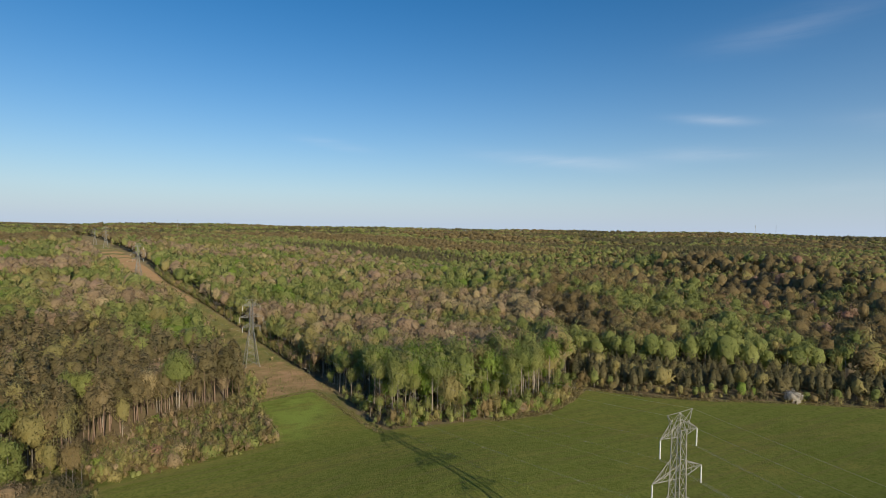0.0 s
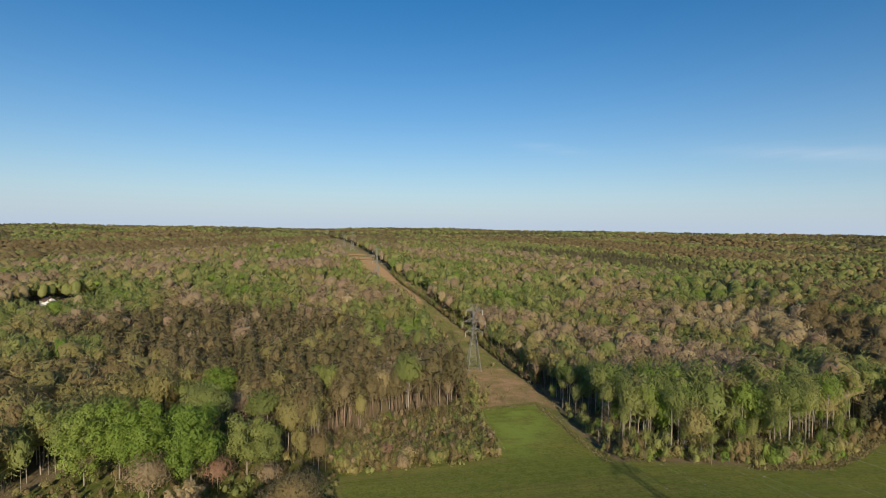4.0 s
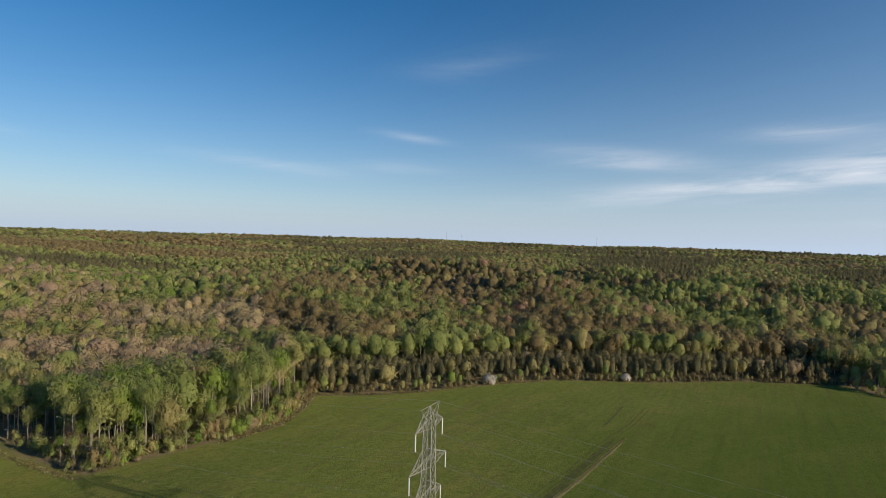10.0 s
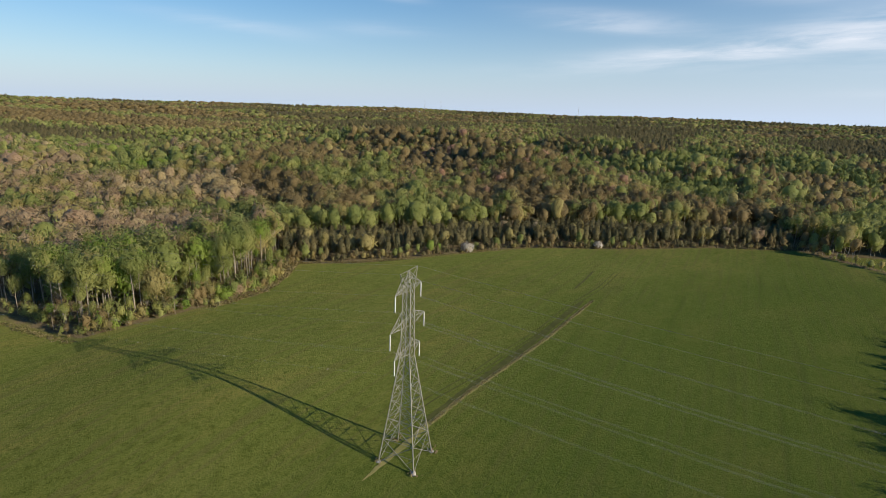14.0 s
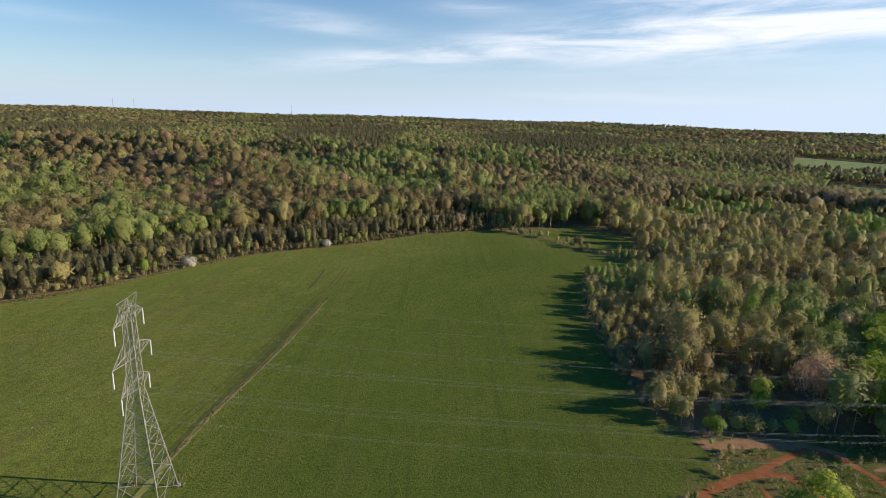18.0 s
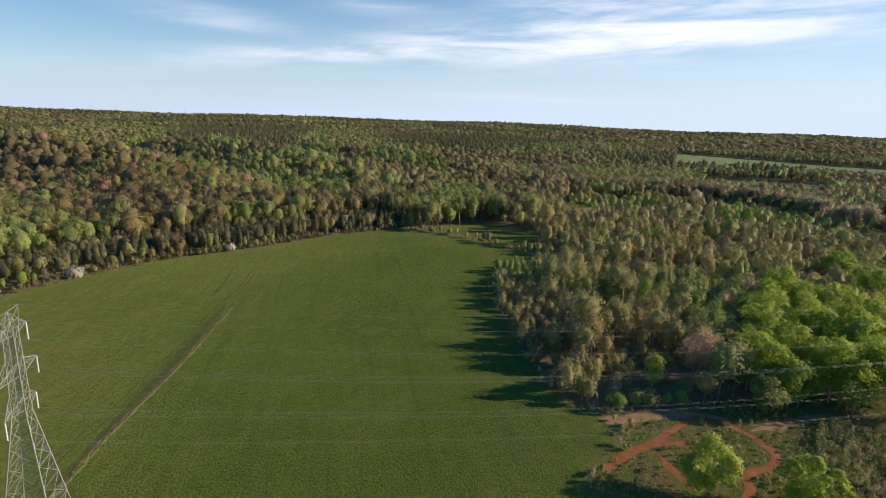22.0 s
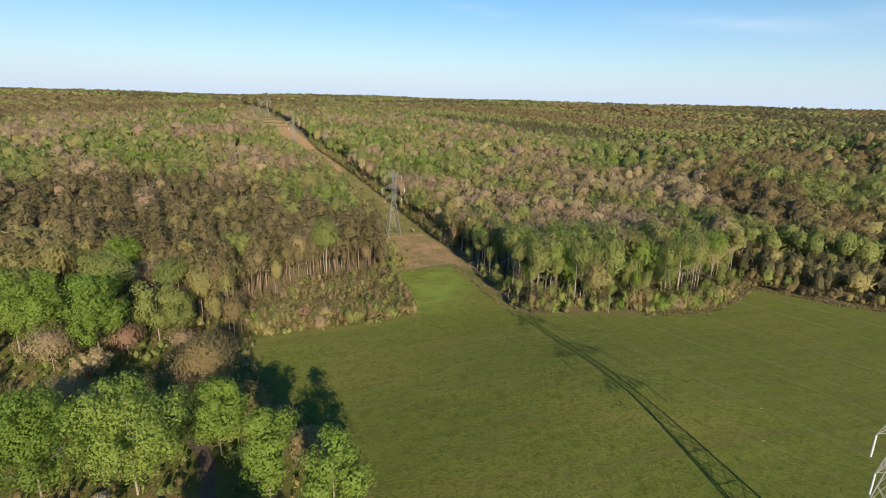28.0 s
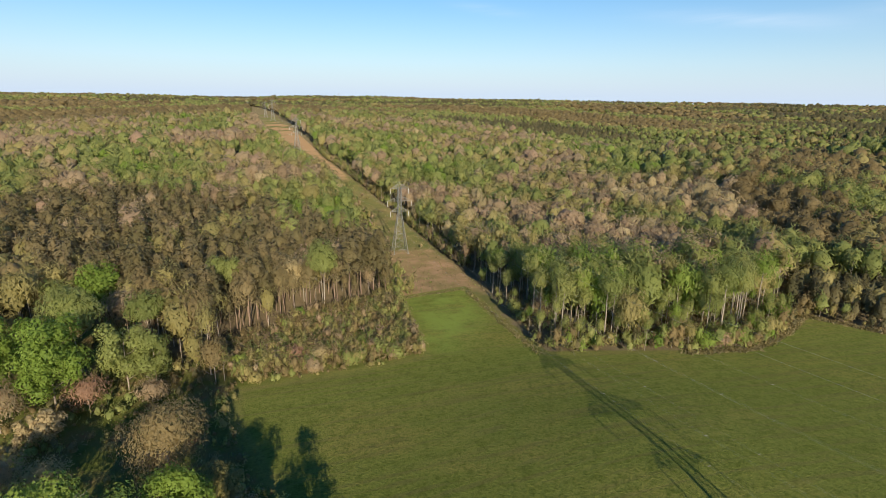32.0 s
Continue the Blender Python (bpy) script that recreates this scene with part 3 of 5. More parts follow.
def dome(rng, form, h, w, count, size, seg=9, rings=6, fill=0.88):
    """A domed crown: fine upright sprays over a lumpy mass of twigs."""
    bottom, belly, lobes = SHAPES[form]
    bottom *= rng.uniform(0.6, 1.1) if form != "tall" else rng.uniform(0.85, 1.15)
    fill *= {"tall": 0.62, "bare": 0.86}.get(form, 1.0)
    lob = rng.normal(0, 1, (lobes, 3)) + (0, 0, 0.35)
    lob /= np.linalg.norm(lob, axis=1, keepdims=True)

    def skin(q, k, reach):
        above = np.clip((k - belly) / (1 - belly), 0, 1)
        below = np.clip((belly - k) / belly, 0, 1)
        power = 1.35 if form in ("young", "cone") else 2.1
        r = np.where(k > belly, (1 - above**power) ** (0.75 if power < 2 else 0.5), (1 - below**2.0) ** 0.6)
        d = np.stack([r * np.cos(q), r * np.sin(q), (k - belly) * 1.8], -1)
        unit = d / (np.linalg.norm(d, axis=1, keepdims=True) + 1e-9)
        turn = unit @ lob.T
        near = np.clip((turn.max(1) - 0.55) / 0.42, 0, 1)
        fac = reach * (0.68 + 0.4 * near * near * (3 - 2 * near))
        mid = bottom + (1 - bottom) * belly
        at = np.stack([w / 2 * r * fac * np.cos(q), w / 2 * r * fac * np.sin(q), h * (mid + (bottom + (1 - bottom) * k - mid) * fac)], -1)
        nor = unit + 0.3 * (unit - lob[turn.argmax(1)]) + (0, 0, 0.4)
        return at, nor / np.linalg.norm(nor, axis=1, keepdims=True)

    n = max(1, count)
    at, out = skin(rng.uniform(0, 6.2832, n), rng.uniform(0.03, 1, n) ** 0.8, rng.uniform(0.6, 1.16, n))
    v, f, soft = leaves(rng, at, out, size * (0.82 if form in ("bare", "tall") else 0.92), 0.5, 0.24 if form in ("bare", "tall") else 0.32)
    if count < 1:
        v, f, soft = v[:0], f[:0], soft[:0]
    if not fill:
        return v, f, soft
    q, k = [0.0], [1.0]
    for i in range(1, rings):
        for s in range(seg):
            q.append(2 * math.pi * (s + 0.5 * (i % 2)) / seg)
            k.append(0.5 + 0.5 * math.cos(math.pi * i / rings) if rings > 2 else 0.74)
    hv, hn = skin(np.array(q + [0.0]), np.array(k + [0.0]), fill * rng.uniform(0.78, 1.12, len(q) + 1))
    hf = []
    for s in range(seg):
        e = (s + 1) % seg
        hf.append((0, 1 + s, 1 + e))
        for i in range(rings - 2):
            a, c = 1 + i * seg, 1 + (i + 1) * seg
            hf += [(a + s, c + s, c + e), (a + s, c + e, a + e)]
        a = 1 + (rings - 2) * seg
        hf.append((a + s, len(hv) - 1, a + e))
    return np.concatenate([v, hv]), np.concatenate([f, np.array(hf) + len(v)]), np.concatenate([soft, hn])


def crown(rng, form, h, w, count, size, seg=9, rings=6, fill=0.6, level=0.2):
    """Foliage of a tree h high and w wide that stands at the origin: an inner mass and leaf clusters round it."""
    v, f, n = clusters(rng, form, h, w, count, size)
    if not fill:
        return v, f, n
    bottom = {"tall": 0.45, "round": 0.12, "shrub": 0.03, "bare": 0.34, "cone": 0.08, "young": 0.08, "pine": 0.5}[form]
    cv, cf, cn = heart(rng, form, h, w, h * (1 + bottom) / 2, h * (1 - bottom) / 2, seg, rings, fill, level)
    return np.concatenate([v, cv]), np.concatenate([f, cf + len(v)]), np.concatenate([n, cn])


def clusters(rng, form, h, w, count, size):
    if form == "pine":
        n = count
        k = rng.uniform(0, 1, n) ** 0.8
        tier = np.round(k * 9) / 9 + rng.normal(0, 0.025, n)
        z = h * (0.5 + 0.5 * tier)
        reach = 0.5 * w * (1 - 0.72 * np.clip(tier, 0, 1) ** 1.6) * np.sqrt(rng.uniform(0.08, 1, n))
        spoke = np.round(rng.uniform(0, 7, n)) * 0.9 + tier * 11 + rng.normal(0, 0.25, n)
        c = np.stack([reach * np.cos(spoke), reach * np.sin(spoke), z - 0.06 * reach + rng.normal(0, 0.15, n)], -1)
        return leaves(rng, c, c * (1, 1, 0) / w * 2.4 + (0, 0, 0.7), size, 0.4, 0.6)
    bottom = {"tall": 0.45, "round": 0.12, "shrub": 0.03, "bare": 0.34, "cone": 0.08, "young": 0.08}[form]
    lobes = {"tall": 22, "round": 34, "shrub": 12, "bare": 24, "cone": 12, "young": 12}[form]
    lobes = int(lobes * (2.2 if w > 13 and count > 3000 else 1))
    mid, half = h * (1 + bottom) / 2, h * (1 - bottom) / 2
    d = rng.normal(0, 1, (lobes, 3))
    d /= np.linalg.norm(d, axis=1, keepdims=True)
    d *= rng.uniform(0.3 if lobes > 50 else 0.45, 0.95 if form == "round" else 0.82, (lobes, 1))
    lobe = d * (w / 2, w / 2, half) + (0, 0, mid)
    if form in ("cone", "young"):
        k = (lobe[:, 2] / h)[:, None]
        lobe[:, :2] *= np.clip((1.5 if form == "cone" else 2.3) * (1 - k), 0.1, 1)
    lr = rng.uniform(0.13, 0.27, lobes) * min(w, 1.6 * half) * (34 / lobes) ** 0.35
    pick = rng.integers(0, lobes, count)
    u = rng.normal(0, 1, (count, 3))
    u[:, 2] += 0.45
    u /= np.linalg.norm(u, axis=1, keepdims=True)
    spread = rng.uniform(0.5, 1.06, (count, 1))
    c = lobe[pick] + u * lr[pick, None] * spread
    c[:, 2] = np.clip(c[:, 2], h * bottom * 0.5, h * 1.02)
    whole = (c - (0, 0, mid)) / (w / 2, w / 2, half)
    return leaves(rng, c, u + 0.5 * whole, size, 0.42, {"bare": 0.35, "tall": 0.5, "young": 0.55, "shrub": 0.5}.get(form, 0.9))


def wood(rng, form, h, w, limbs, fine=True):
    """Trunk and limbs."""
    r = {"shrub": 0.012 * h, "pine": 0.009 * h}.get(form, 0.0088 * h if fine else 0.0066 * h)
    lean = rng.normal(0, 0.015 * h, 2)
    top = h * {"pine": 0.97, "shrub": 0.6, "cone": 0.9}.get(form, 0.82)
    steps = 5 if fine else 2
    path = [(lean[0] * k + rng.normal(0, 0.004 * h) * (k > 0), lean[1] * k + rng.normal(0, 0.004 * h) * (k > 0), k * top - 0.3 * (k == 0)) for k in np.linspace(0, 1, steps)]
    parts_ = [tube(path, np.linspace(r * 1.25, r * 0.25, steps), 6 if fine else 3)]
    start = {"low": 0.2, "tall": 0.45, "round": 0.18, "shrub": 0.1, "bare": 0.3, "pine": 0.55, "cone": 0.2, "young": 0.2}[form]
    for n in range(limbs):
        k = start + (0.9 - start) * (n + rng.uniform(0, 1)) / limbs
        a = n * 2.4 + rng.uniform(-0.4, 0.4)
        p = np.array([lean[0] * k, lean[1] * k, k * top])
        out = 0.37 * w * (1 - 0.35 * k)
        rise = {"pine": 0.05, "bare": 0.9, "tall": 0.8}.get(form, 0.6) * out
        q = p + (math.cos(a) * out, math.sin(a) * out, min(rise, h * 0.97 - p[2]))
        m = (p + q) / 2 + (0, 0, -0.08 * out)
        lr = r * 0.45 * (1.1 - k)
        parts_.append(tube([p, m, q], [lr * 1.2, lr * 0.8, lr * 0.25], 4 if fine else 3))
        if fine and form in ("bare", "round", "tall"):
            for s in (-1, 1):
                e = q + (math.cos(a + s * 0.9) * out * 0.2, math.sin(a + s * 0.9) * out * 0.2, 0.16 * out)
                parts_.append(tube([m, (m + e) / 2 + (0, 0, 0.06 * out), e], [lr * 0.7, lr * 0.5, lr * 0.15], 3))
    return joined(parts_)


def part(name, me, parent, label=""):
    ob = new(name, me)
    ob.parent = parent
    if label:
        ob["label"] = label
    return ob


BARKS = {"tall": PALE_BARK, "pine": PINE_BARK}
WORDS = {
    "leafy": "fresh green", "bright": "bright yellow-green", "olive": "olive green", "budding": "brown, just budding",
    "pale": "pale straw-coloured", "pine": "dark green", "lime": "vivid yellow-green", "fir": "dark green", "rosy": "rose-brown", "dusky": "dull brown", "blossom": "white-flowering",
}
FORMS = {"tall": "tall pale-trunked tree", "round": "broad-crowned tree", "shrub": "bush", "bare": "thinly leaved tree", "pine": "bare-trunked pine", "cone": "narrow cone-shaped tree", "young": "dense young pine"}


def make_tree(seed, form, hue, h, w, count, size, limbs=7, group="trees at the field's edge", dead=False):
    """A tree at the origin: an empty with a trunk and a crown."""
    rng = np.random.default_rng(seed)
    kind_ = "pine_tree" if form in ("pine", "young") else "bush" if form == "shrub" else "tree"
    base = new(kind_)
    tagged(base, f"{WORDS[hue]} {FORMS[form]} at the edge of the field", "bush" if form == "shrub" else "tree", group)
    part("trunk", mesh_from("trunk", *wood(rng, form, h, w, limbs), BARKS.get(form, BARK), flat=False), base)
    if form in ("pine", "cone") or (form == "round" and w > 9.5):
        v, f, nor = crown(rng, form, h, w, count, size, fill=0 if w > 9.5 else 0.42 if h > 7 else 0.55)
    else:
        v, f, nor = dome(rng, form, h, w, count, size, fill=0 if dead else 0.6 if form in ("tall", "bare") else 0.75)
    part("crown", mesh_from("crown", v, f, LEAF[hue], normals=nor), base)
    return base


STOCK = {}


def stock(form, hue, seed, h, w, count, size, limbs=7):
    """A tree of its kind, built once and kept for copying."""
    key = (form, hue, seed)
    if key not in STOCK:
        STOCK[key] = (make_tree(seed, form, hue, h, w, count, size, limbs), [False])
    return STOCK[key]


def plant(entry, x, y, scale=1.0, turn=0.0, wide=1.0):
    base, used = entry
    m = Matrix.Translation((x, y, ground_z(x, y) - 0.05)) @ Matrix.Rotation(turn, 4, "Z") @ Matrix.Diagonal((scale * wide, scale * wide, scale, 1))
    if not used[0]:
        used[0] = True
        base.matrix_world = m
        return base
    ob = copy_thing(base, Matrix.Translation(m.translation) @ Matrix.Rotation(turn, 4, "Z"))
    ob.scale = (scale * wide, scale * wide, scale)
    return ob


# ---- single trees near the path ----
SINGLES = [  # x, y, height, width, form, hue
    (-80, 88, 26, 20, "round", "bright"), (-97, 83, 23, 20, "round", "bright"), (-147, 128, 27, 16, "round", "bright"),
    (-133, 132, 27, 17, "round", "bright"), (-145, 150, 25, 14, "tall", "leafy"), (-170, 183, 21, 15, "round", "bright"), (-164, 122, 24, 15, "round", "bright"), (-157, 128, 25, 15, "round", "bright"),
    (-125, 146, 20, 13, "round", "leafy"), (-134, 164, 20, 12, "tall", "leafy"), (-125, 134, 10, 9, "bare", "rosy"),
    (-138, 122, 13, 13, "bare", "budding"), (-124, 120, 9, 11, "round", "pale"), (-84.5, 114, 21, 14, "bare", "dusky"),
    (-72, 102, 17, 11, "round", "bright"), (-91, 119, 8, 7, "bare", "rosy"), (-54, 91, 22, 9.6, "round", "bright"),
    (-67, 108, 8, 10, "bare", "budding"), (-53, 103, 8, 7, "round", "pale"), (-38.6, 85, 21.5, 10.5, "round", "bright"),
    (-83, 83, 3.0, 4.0, "shrub", "blossom"), (-114, 104, 11, 10, "bare", "budding"), (-107, 107, 9, 9, "bare", "pale"),
    (-48, 98, 7, 7, "bare", "budding"),
    (-72, 111, 11, 9, "round", "olive"), (-120, 150, 15, 10, "round", "leafy"),
    (-160, 160, 18, 13, "round", "olive"), (-150, 172, 16, 12, "bare", "budding"), (-112, 140, 8, 8, "bare", "budding"),
    (262, -58, 21, 18, "round", "lime"), (200, -42, 20, 16, "round", "lime"), (241, -71, 22, 19, "round", "lime"),
    (195, -68, 23, 18, "round", "lime"), (165, -34, 18, 13, "round", "lime"), (157, -39, 18, 13, "round", "lime"),
    (174, -47, 20, 15, "round", "lime"), (168, -56, 21, 15, "round", "lime"), (150, -37, 13, 11, "round", "leafy"),
    (333, -97, 19, 17, "round", "lime"), (173, -67, 22, 16, "round", "lime"), (205, -57, 21, 17, "round", "lime"), (284, -98, 21, 18, "round", "lime"),
    (102.5, -19, 13, 13, "round", "lime"), (107, -39, 12, 13, "round", "lime"), (164, -20.5, 16, 15, "bare", "rosy"),
    (147, -21, 10, 7, "bare", "olive"), (146, -7, 15, 6, "cone", "lime"), (180, -30, 13, 11, "round", "olive"),
    (130, 2, 5, 5, "round", "bright"), (133, 11, 6, 5, "round", "leafy"),
    (-38, 54, 19, 14, "round", "leafy"), (-47, 63, 18, 13, "round", "olive"), (-29, 47, 18, 13, "round", "leafy"), (-56, 71, 13, 11, "round", "leafy"),
    (-102, 212, 26, 11, "tall", "leafy"), (-113, 210, 20, 10, "bare", "pale"), (-130, 199, 21, 7, "tall", "leafy"),
    (-125, 201, 20, 6, "tall", "leafy"), (-135, 198, 21, 7, "tall", "leafy"), (-83, 172, 6, 6, "bare", "pale"),
    (-90, 171, 6, 6, "bare", "rosy"), (-105, 200, 5, 4, "round", "bright"), (-93, 203, 4, 4, "round", "bright"), (-103, 163, 6, 5, "cone", "bright"),
    (151, 237.5, 5, 6.5, "shrub", "blossom"), (226, 216.5, 4, 5, "shrub", "blossom"),
]
for n, (x, y, h, w, form, hue) in enumerate(SINGLES):
    near = math.hypot(x, y - 10)
    size = 0.5 if near < 150 else 0.65 if near < 200 else 0.85
    count = int(w * h * (0.7 / size) ** 2 * {"bare": 11, "round": 27, "cone": 28, "shrub": 30}.get(form, 17))
    tree = make_tree(900 + n, form, hue, h, w, max(400, min(count, 17000)), size, 9)
    tree.location = (x, y, ground_z(x, y) - 0.05)
    tree.rotation_euler.z = n * 1.7

snag = make_tree(991, "bare", "pale", 21, 7.5, 50, 0.5, 22, dead=True)
tagged(snag, "bleached bare-limbed dead tree at the edge of the woods", "tree", "trees at the field's edge")
snag.location = (0.5, 222, ground_z(0.5, 222))


def grove(rng):
    """Fills the stand of bright trees beside the scrub."""
    for gx in np.arange(150, 250, 11.0):
        for gy in np.arange(-92, -28, 11.0):
            x, y = gx + rng.uniform(-3, 3), gy + rng.uniform(-3, 3)
            if inside_distance(x, y, GROVE) < 1 or min(math.hypot(x - s[0], y - s[1]) for s in SINGLES) < 6.5:
                continue
            entry = stock("round", "lime", 40 + int(rng.integers(0, 4)), 17, 13, 3800, 0.6, 8)
            plant(entry, x, y, rng.uniform(0.85, 1.2), rng.uniform(0, 6.28), rng.uniform(0.9, 1.1))


grove(np.random.default_rng(77))

# ---- woods ----
THICKET = [(125, 12), (150, 34), (205, 58), (265, 78), (300, 60), (345, 130), (420, 90), (560, 80), (640, -60), (520, -260), (240, -220), (215, -95), (175, -45), (135, -8)]


def hue_at(x, y, rng):
    """What grows where: forms and hues of a stand of trees."""
    n = len(x)
    pick = rng.uniform(0, 1, n)
    drift = np.sin(x / 41 + 1.7 * np.sin(y / 57)) * np.sin(y / 37 + 1.1 * np.sin(x / 63)) + 0.6 * np.sin(x / 17 + 2 * np.sin(y / 23)) * np.sin(y / 19 + 1.3)
    far = np.hypot(x, y)
    west = x < -90 + 0.1 * y
    s = 0.5 + 0.3 * drift + rng.normal(0, 0.12, n) - 0.03 * west
    code = np.where(s < 0.33, 2, np.where(s < 0.52, 1, np.where(s < 0.86, 0, 3)))
    code = np.where((pick < 0.07) & (s < 0.55), 4, code)
    thicket = inside_distance(x, y, THICKET) > 0
    code = np.where(thicket, np.where(s < 0.28, 2, np.where(s < 0.6, 1, np.where(s < 0.84, 0, 3))), code)
    code = np.where(thicket & (pick < 0.04), 4, code)
    # pine block west of the field, and the dark pines on its north side
    west_pine = inside_distance(x, y, [(-84, 236), (-104, 208), (-119, 172), (-150, 180), (-178, 180), (-205, 186), (-255, 200), (-320, 215), (-310, 290), (-266, 308), (-212, 312), (-150, 302), (-110, 275)]) > 0
    north_pine = inside_distance(x, y, [(62, 262), (66, 256), (90, 246), (190, 236), (250, 212), (345, 172), (370, 195), (260, 240), (195, 268), (110, 276), (70, 290)]) > 0
    code = np.where(west_pine & (pick < 0.88), 5, code)
    code = np.where(north_pine & (pick < 0.9), 7, np.where(north_pine & ((code == 3) | (code == 0)), 1, code))
    # past 950 m the hue mix stands in for the tone of haze
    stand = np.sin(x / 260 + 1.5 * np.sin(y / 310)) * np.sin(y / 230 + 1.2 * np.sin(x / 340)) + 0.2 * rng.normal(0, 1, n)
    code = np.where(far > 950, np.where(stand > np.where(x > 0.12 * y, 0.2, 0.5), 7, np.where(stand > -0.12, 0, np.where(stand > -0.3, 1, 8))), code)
    front = inside_distance(x, y, [(-30, 190), (0, 195), (45, 212), (70, 255), (60, 275), (30, 262), (-20, 250), (-45, 235)]) > 0
    code = np.where(front & (pick < 0.72), np.where(pick < 0.5, 0, 3), code)
    ridge = inside_distance(x, y, [(150, 330), (300, 270), (430, 300), (420, 480), (260, 520)]) > 0
    brow = np.hypot((x - 47) / 1.4, y - 400) < 36
    code = np.where(brow, np.where(pick < 0.55, 4, 2), code)
    spur = inside_distance(x, y, [(215, 262), (300, 235), (345, 300), (370, 420), (370, 520), (250, 560), (200, 420)]) > 0
    code = np.where(spur & (pick < 0.45), np.where(pick < 0.3, 2, 1), code)
    yard = (x < -84) & (y < 215) & ((code == 2) | (code == 4))
    code = np.where(yard, np.where(pick < 0.5, 8, 1), code)
    # eastern stands: browner kinds, darkened further in hue for side-lit shade
    east = (x > 70) & (far > 290) & (far < 950) & ~thicket & ~north_pine
    code = np.where(east & ((code == 2) | (code == 4)), 8, code)
    code = np.where(east & (code == 3), 0, code)
    code = np.where(east & (code == 1) & (pick < 0.5), 8, code)
    code = np.where(thicket & (code == 2), np.where(pick < 0.6, 8, 1), code)
    code = np.where((far < 600) & ridge & (pick > 0.96), 6, code)
    return code


CODES = ["leafy", "olive", "budding", "bright", "pale", "pine", "rosy", "fir", "dusky"]


def stand_height(x, y, rng):
    """Heights: tall woods, low thicket in the east, brush and low margins by the field."""
    n = len(x)
    h = rng.normal(18.8, 2.4, n)
    h = np.where(rng.uniform(0, 1, n) < 0.12, h * rng.uniform(0.5, 0.8, n), h)
    front = inside_distance(x, y, [(-30, 190), (0, 195), (45, 212), (70, 255), (60, 285), (30, 282), (-20, 270), (-55, 245)]) > 0
    h = np.where(front, np.where(rng.uniform(0, 1, n) < 0.6, rng.normal(22.0, 2.2, n), rng.uniform(7, 15, n)), h)
    thicket = inside_distance(x, y, THICKET) > 0
    h = np.where(thicket, rng.normal(9.3, 3.4, n) + 1.5 * (x < 190) + 5.0 * (rng.uniform(0, 1, n) < 0.1), h)
    edge = -inside_distance(x, y, FIELD)
    h = np.where((edge < 6) & ~thicket, rng.uniform(4.5, 10.5, n), h)
    h = np.where((edge >= 6) & (edge < 9) & ~thicket, h * 0.7, h)
    h = np.where(inside_distance(x, y, BRUSH) > -2, rng.uniform(2.5, 5.5, n), h)
    north = inside_distance(x, y, [(62, 262), (66, 256), (90, 246), (190, 236), (250, 212), (345, 172), (370, 195), (260, 240), (195, 268), (110, 276), (70, 290)]) > 0
    h = np.where(north & (edge >= 6), rng.normal(12.3, 0.8, n), h)
    h = np.where(thicket & (edge < 14) & (x > 165), h * 0.75, h)
    h = np.where(thicket & (edge < 15) & (x <= 165), h * 0.65, h)
    h = np.where(thicket & (edge < 22) & (x > 165), np.minimum(h, 8.0), h)
    h = np.where(thicket & (x < 176) & (y < 8), np.minimum(h, 5.5), h)
    return np.clip(h, 2.2, 26)


def scatter(rng, r0, r1, step, az0, az1, free=2.0):
    """Jittered places of trees between two distances, off the open ground."""
    g = np.arange(-r1, r1, step)
    x, y = np.meshgrid(g, g)
    x = (x + rng.uniform(-0.42, 0.42, x.shape) * step).ravel()
    y = (y + rng.uniform(-0.42, 0.42, y.shape) * step).ravel()
    r, az = np.hypot(x, y), np.degrees(np.arctan2(x, y))
    keep = (r >= r0) & (r < r1) & (az > az0) & (az < az1)
    x, y = x[keep], y[keep]
    ok = np.ones(len(x), bool)
    for poly in (FIELD, CORRIDOR, SCRUB, SMALL_FIELD, *MEADOWS, *CLEARINGS):
        ok &= inside_distance(x, y, poly) < -free
    ok &= line_distance(x, y, DRIVE) > 4
    ok &= inside_distance(x, y, YARD) < 0
    ok &= (inside_distance(x, y, GROVE) < 0) | (x > 250)
    for sx, sy, h, w, *_ in SINGLES:
        ok &= np.hypot(x - sx, y - sy) > (0.33 if sx < 120 else 0.65) * w
    return x[ok], y[ok]


def template(seed, form, count, size, trunk, seg, rings, fill):
    """Leaf (and trunk) arrays of a tree one metre high and wide as its form, to be scaled."""
    rng = np.random.default_rng(seed)
    h, w = 20.0, {"tall": 6.2, "round": 9.0, "bare": 8.4, "pine": 7.5, "shrub": 15.0, "young": 8.6, "low": 10.0}[form]
    if form == "pine":
        lv, lf, ln = crown(rng, form, h, w, int(count * 1.5), size * 0.74, seg, rings, fill, 0.45)
    else:
        lv, lf, ln = dome(rng, form, h, w, count, size, seg, rings, fill)
    tv = wood(rng, form, h, w, 3 if trunk > 1 else 0, False) if trunk else None
    return lv / h, lf, ln, (tv[0] / h, tv[1]) if tv else None


TREE_FORMS = {0: ("tall", "round"), 1: ("round", "tall"), 2: ("bare", "round"), 3: ("round", "tall"), 4: ("bare", "round"), 5: ("pine", "pine"), 6: ("bare", "round"), 7: ("young", "young"), 8: ("bare", "round")}


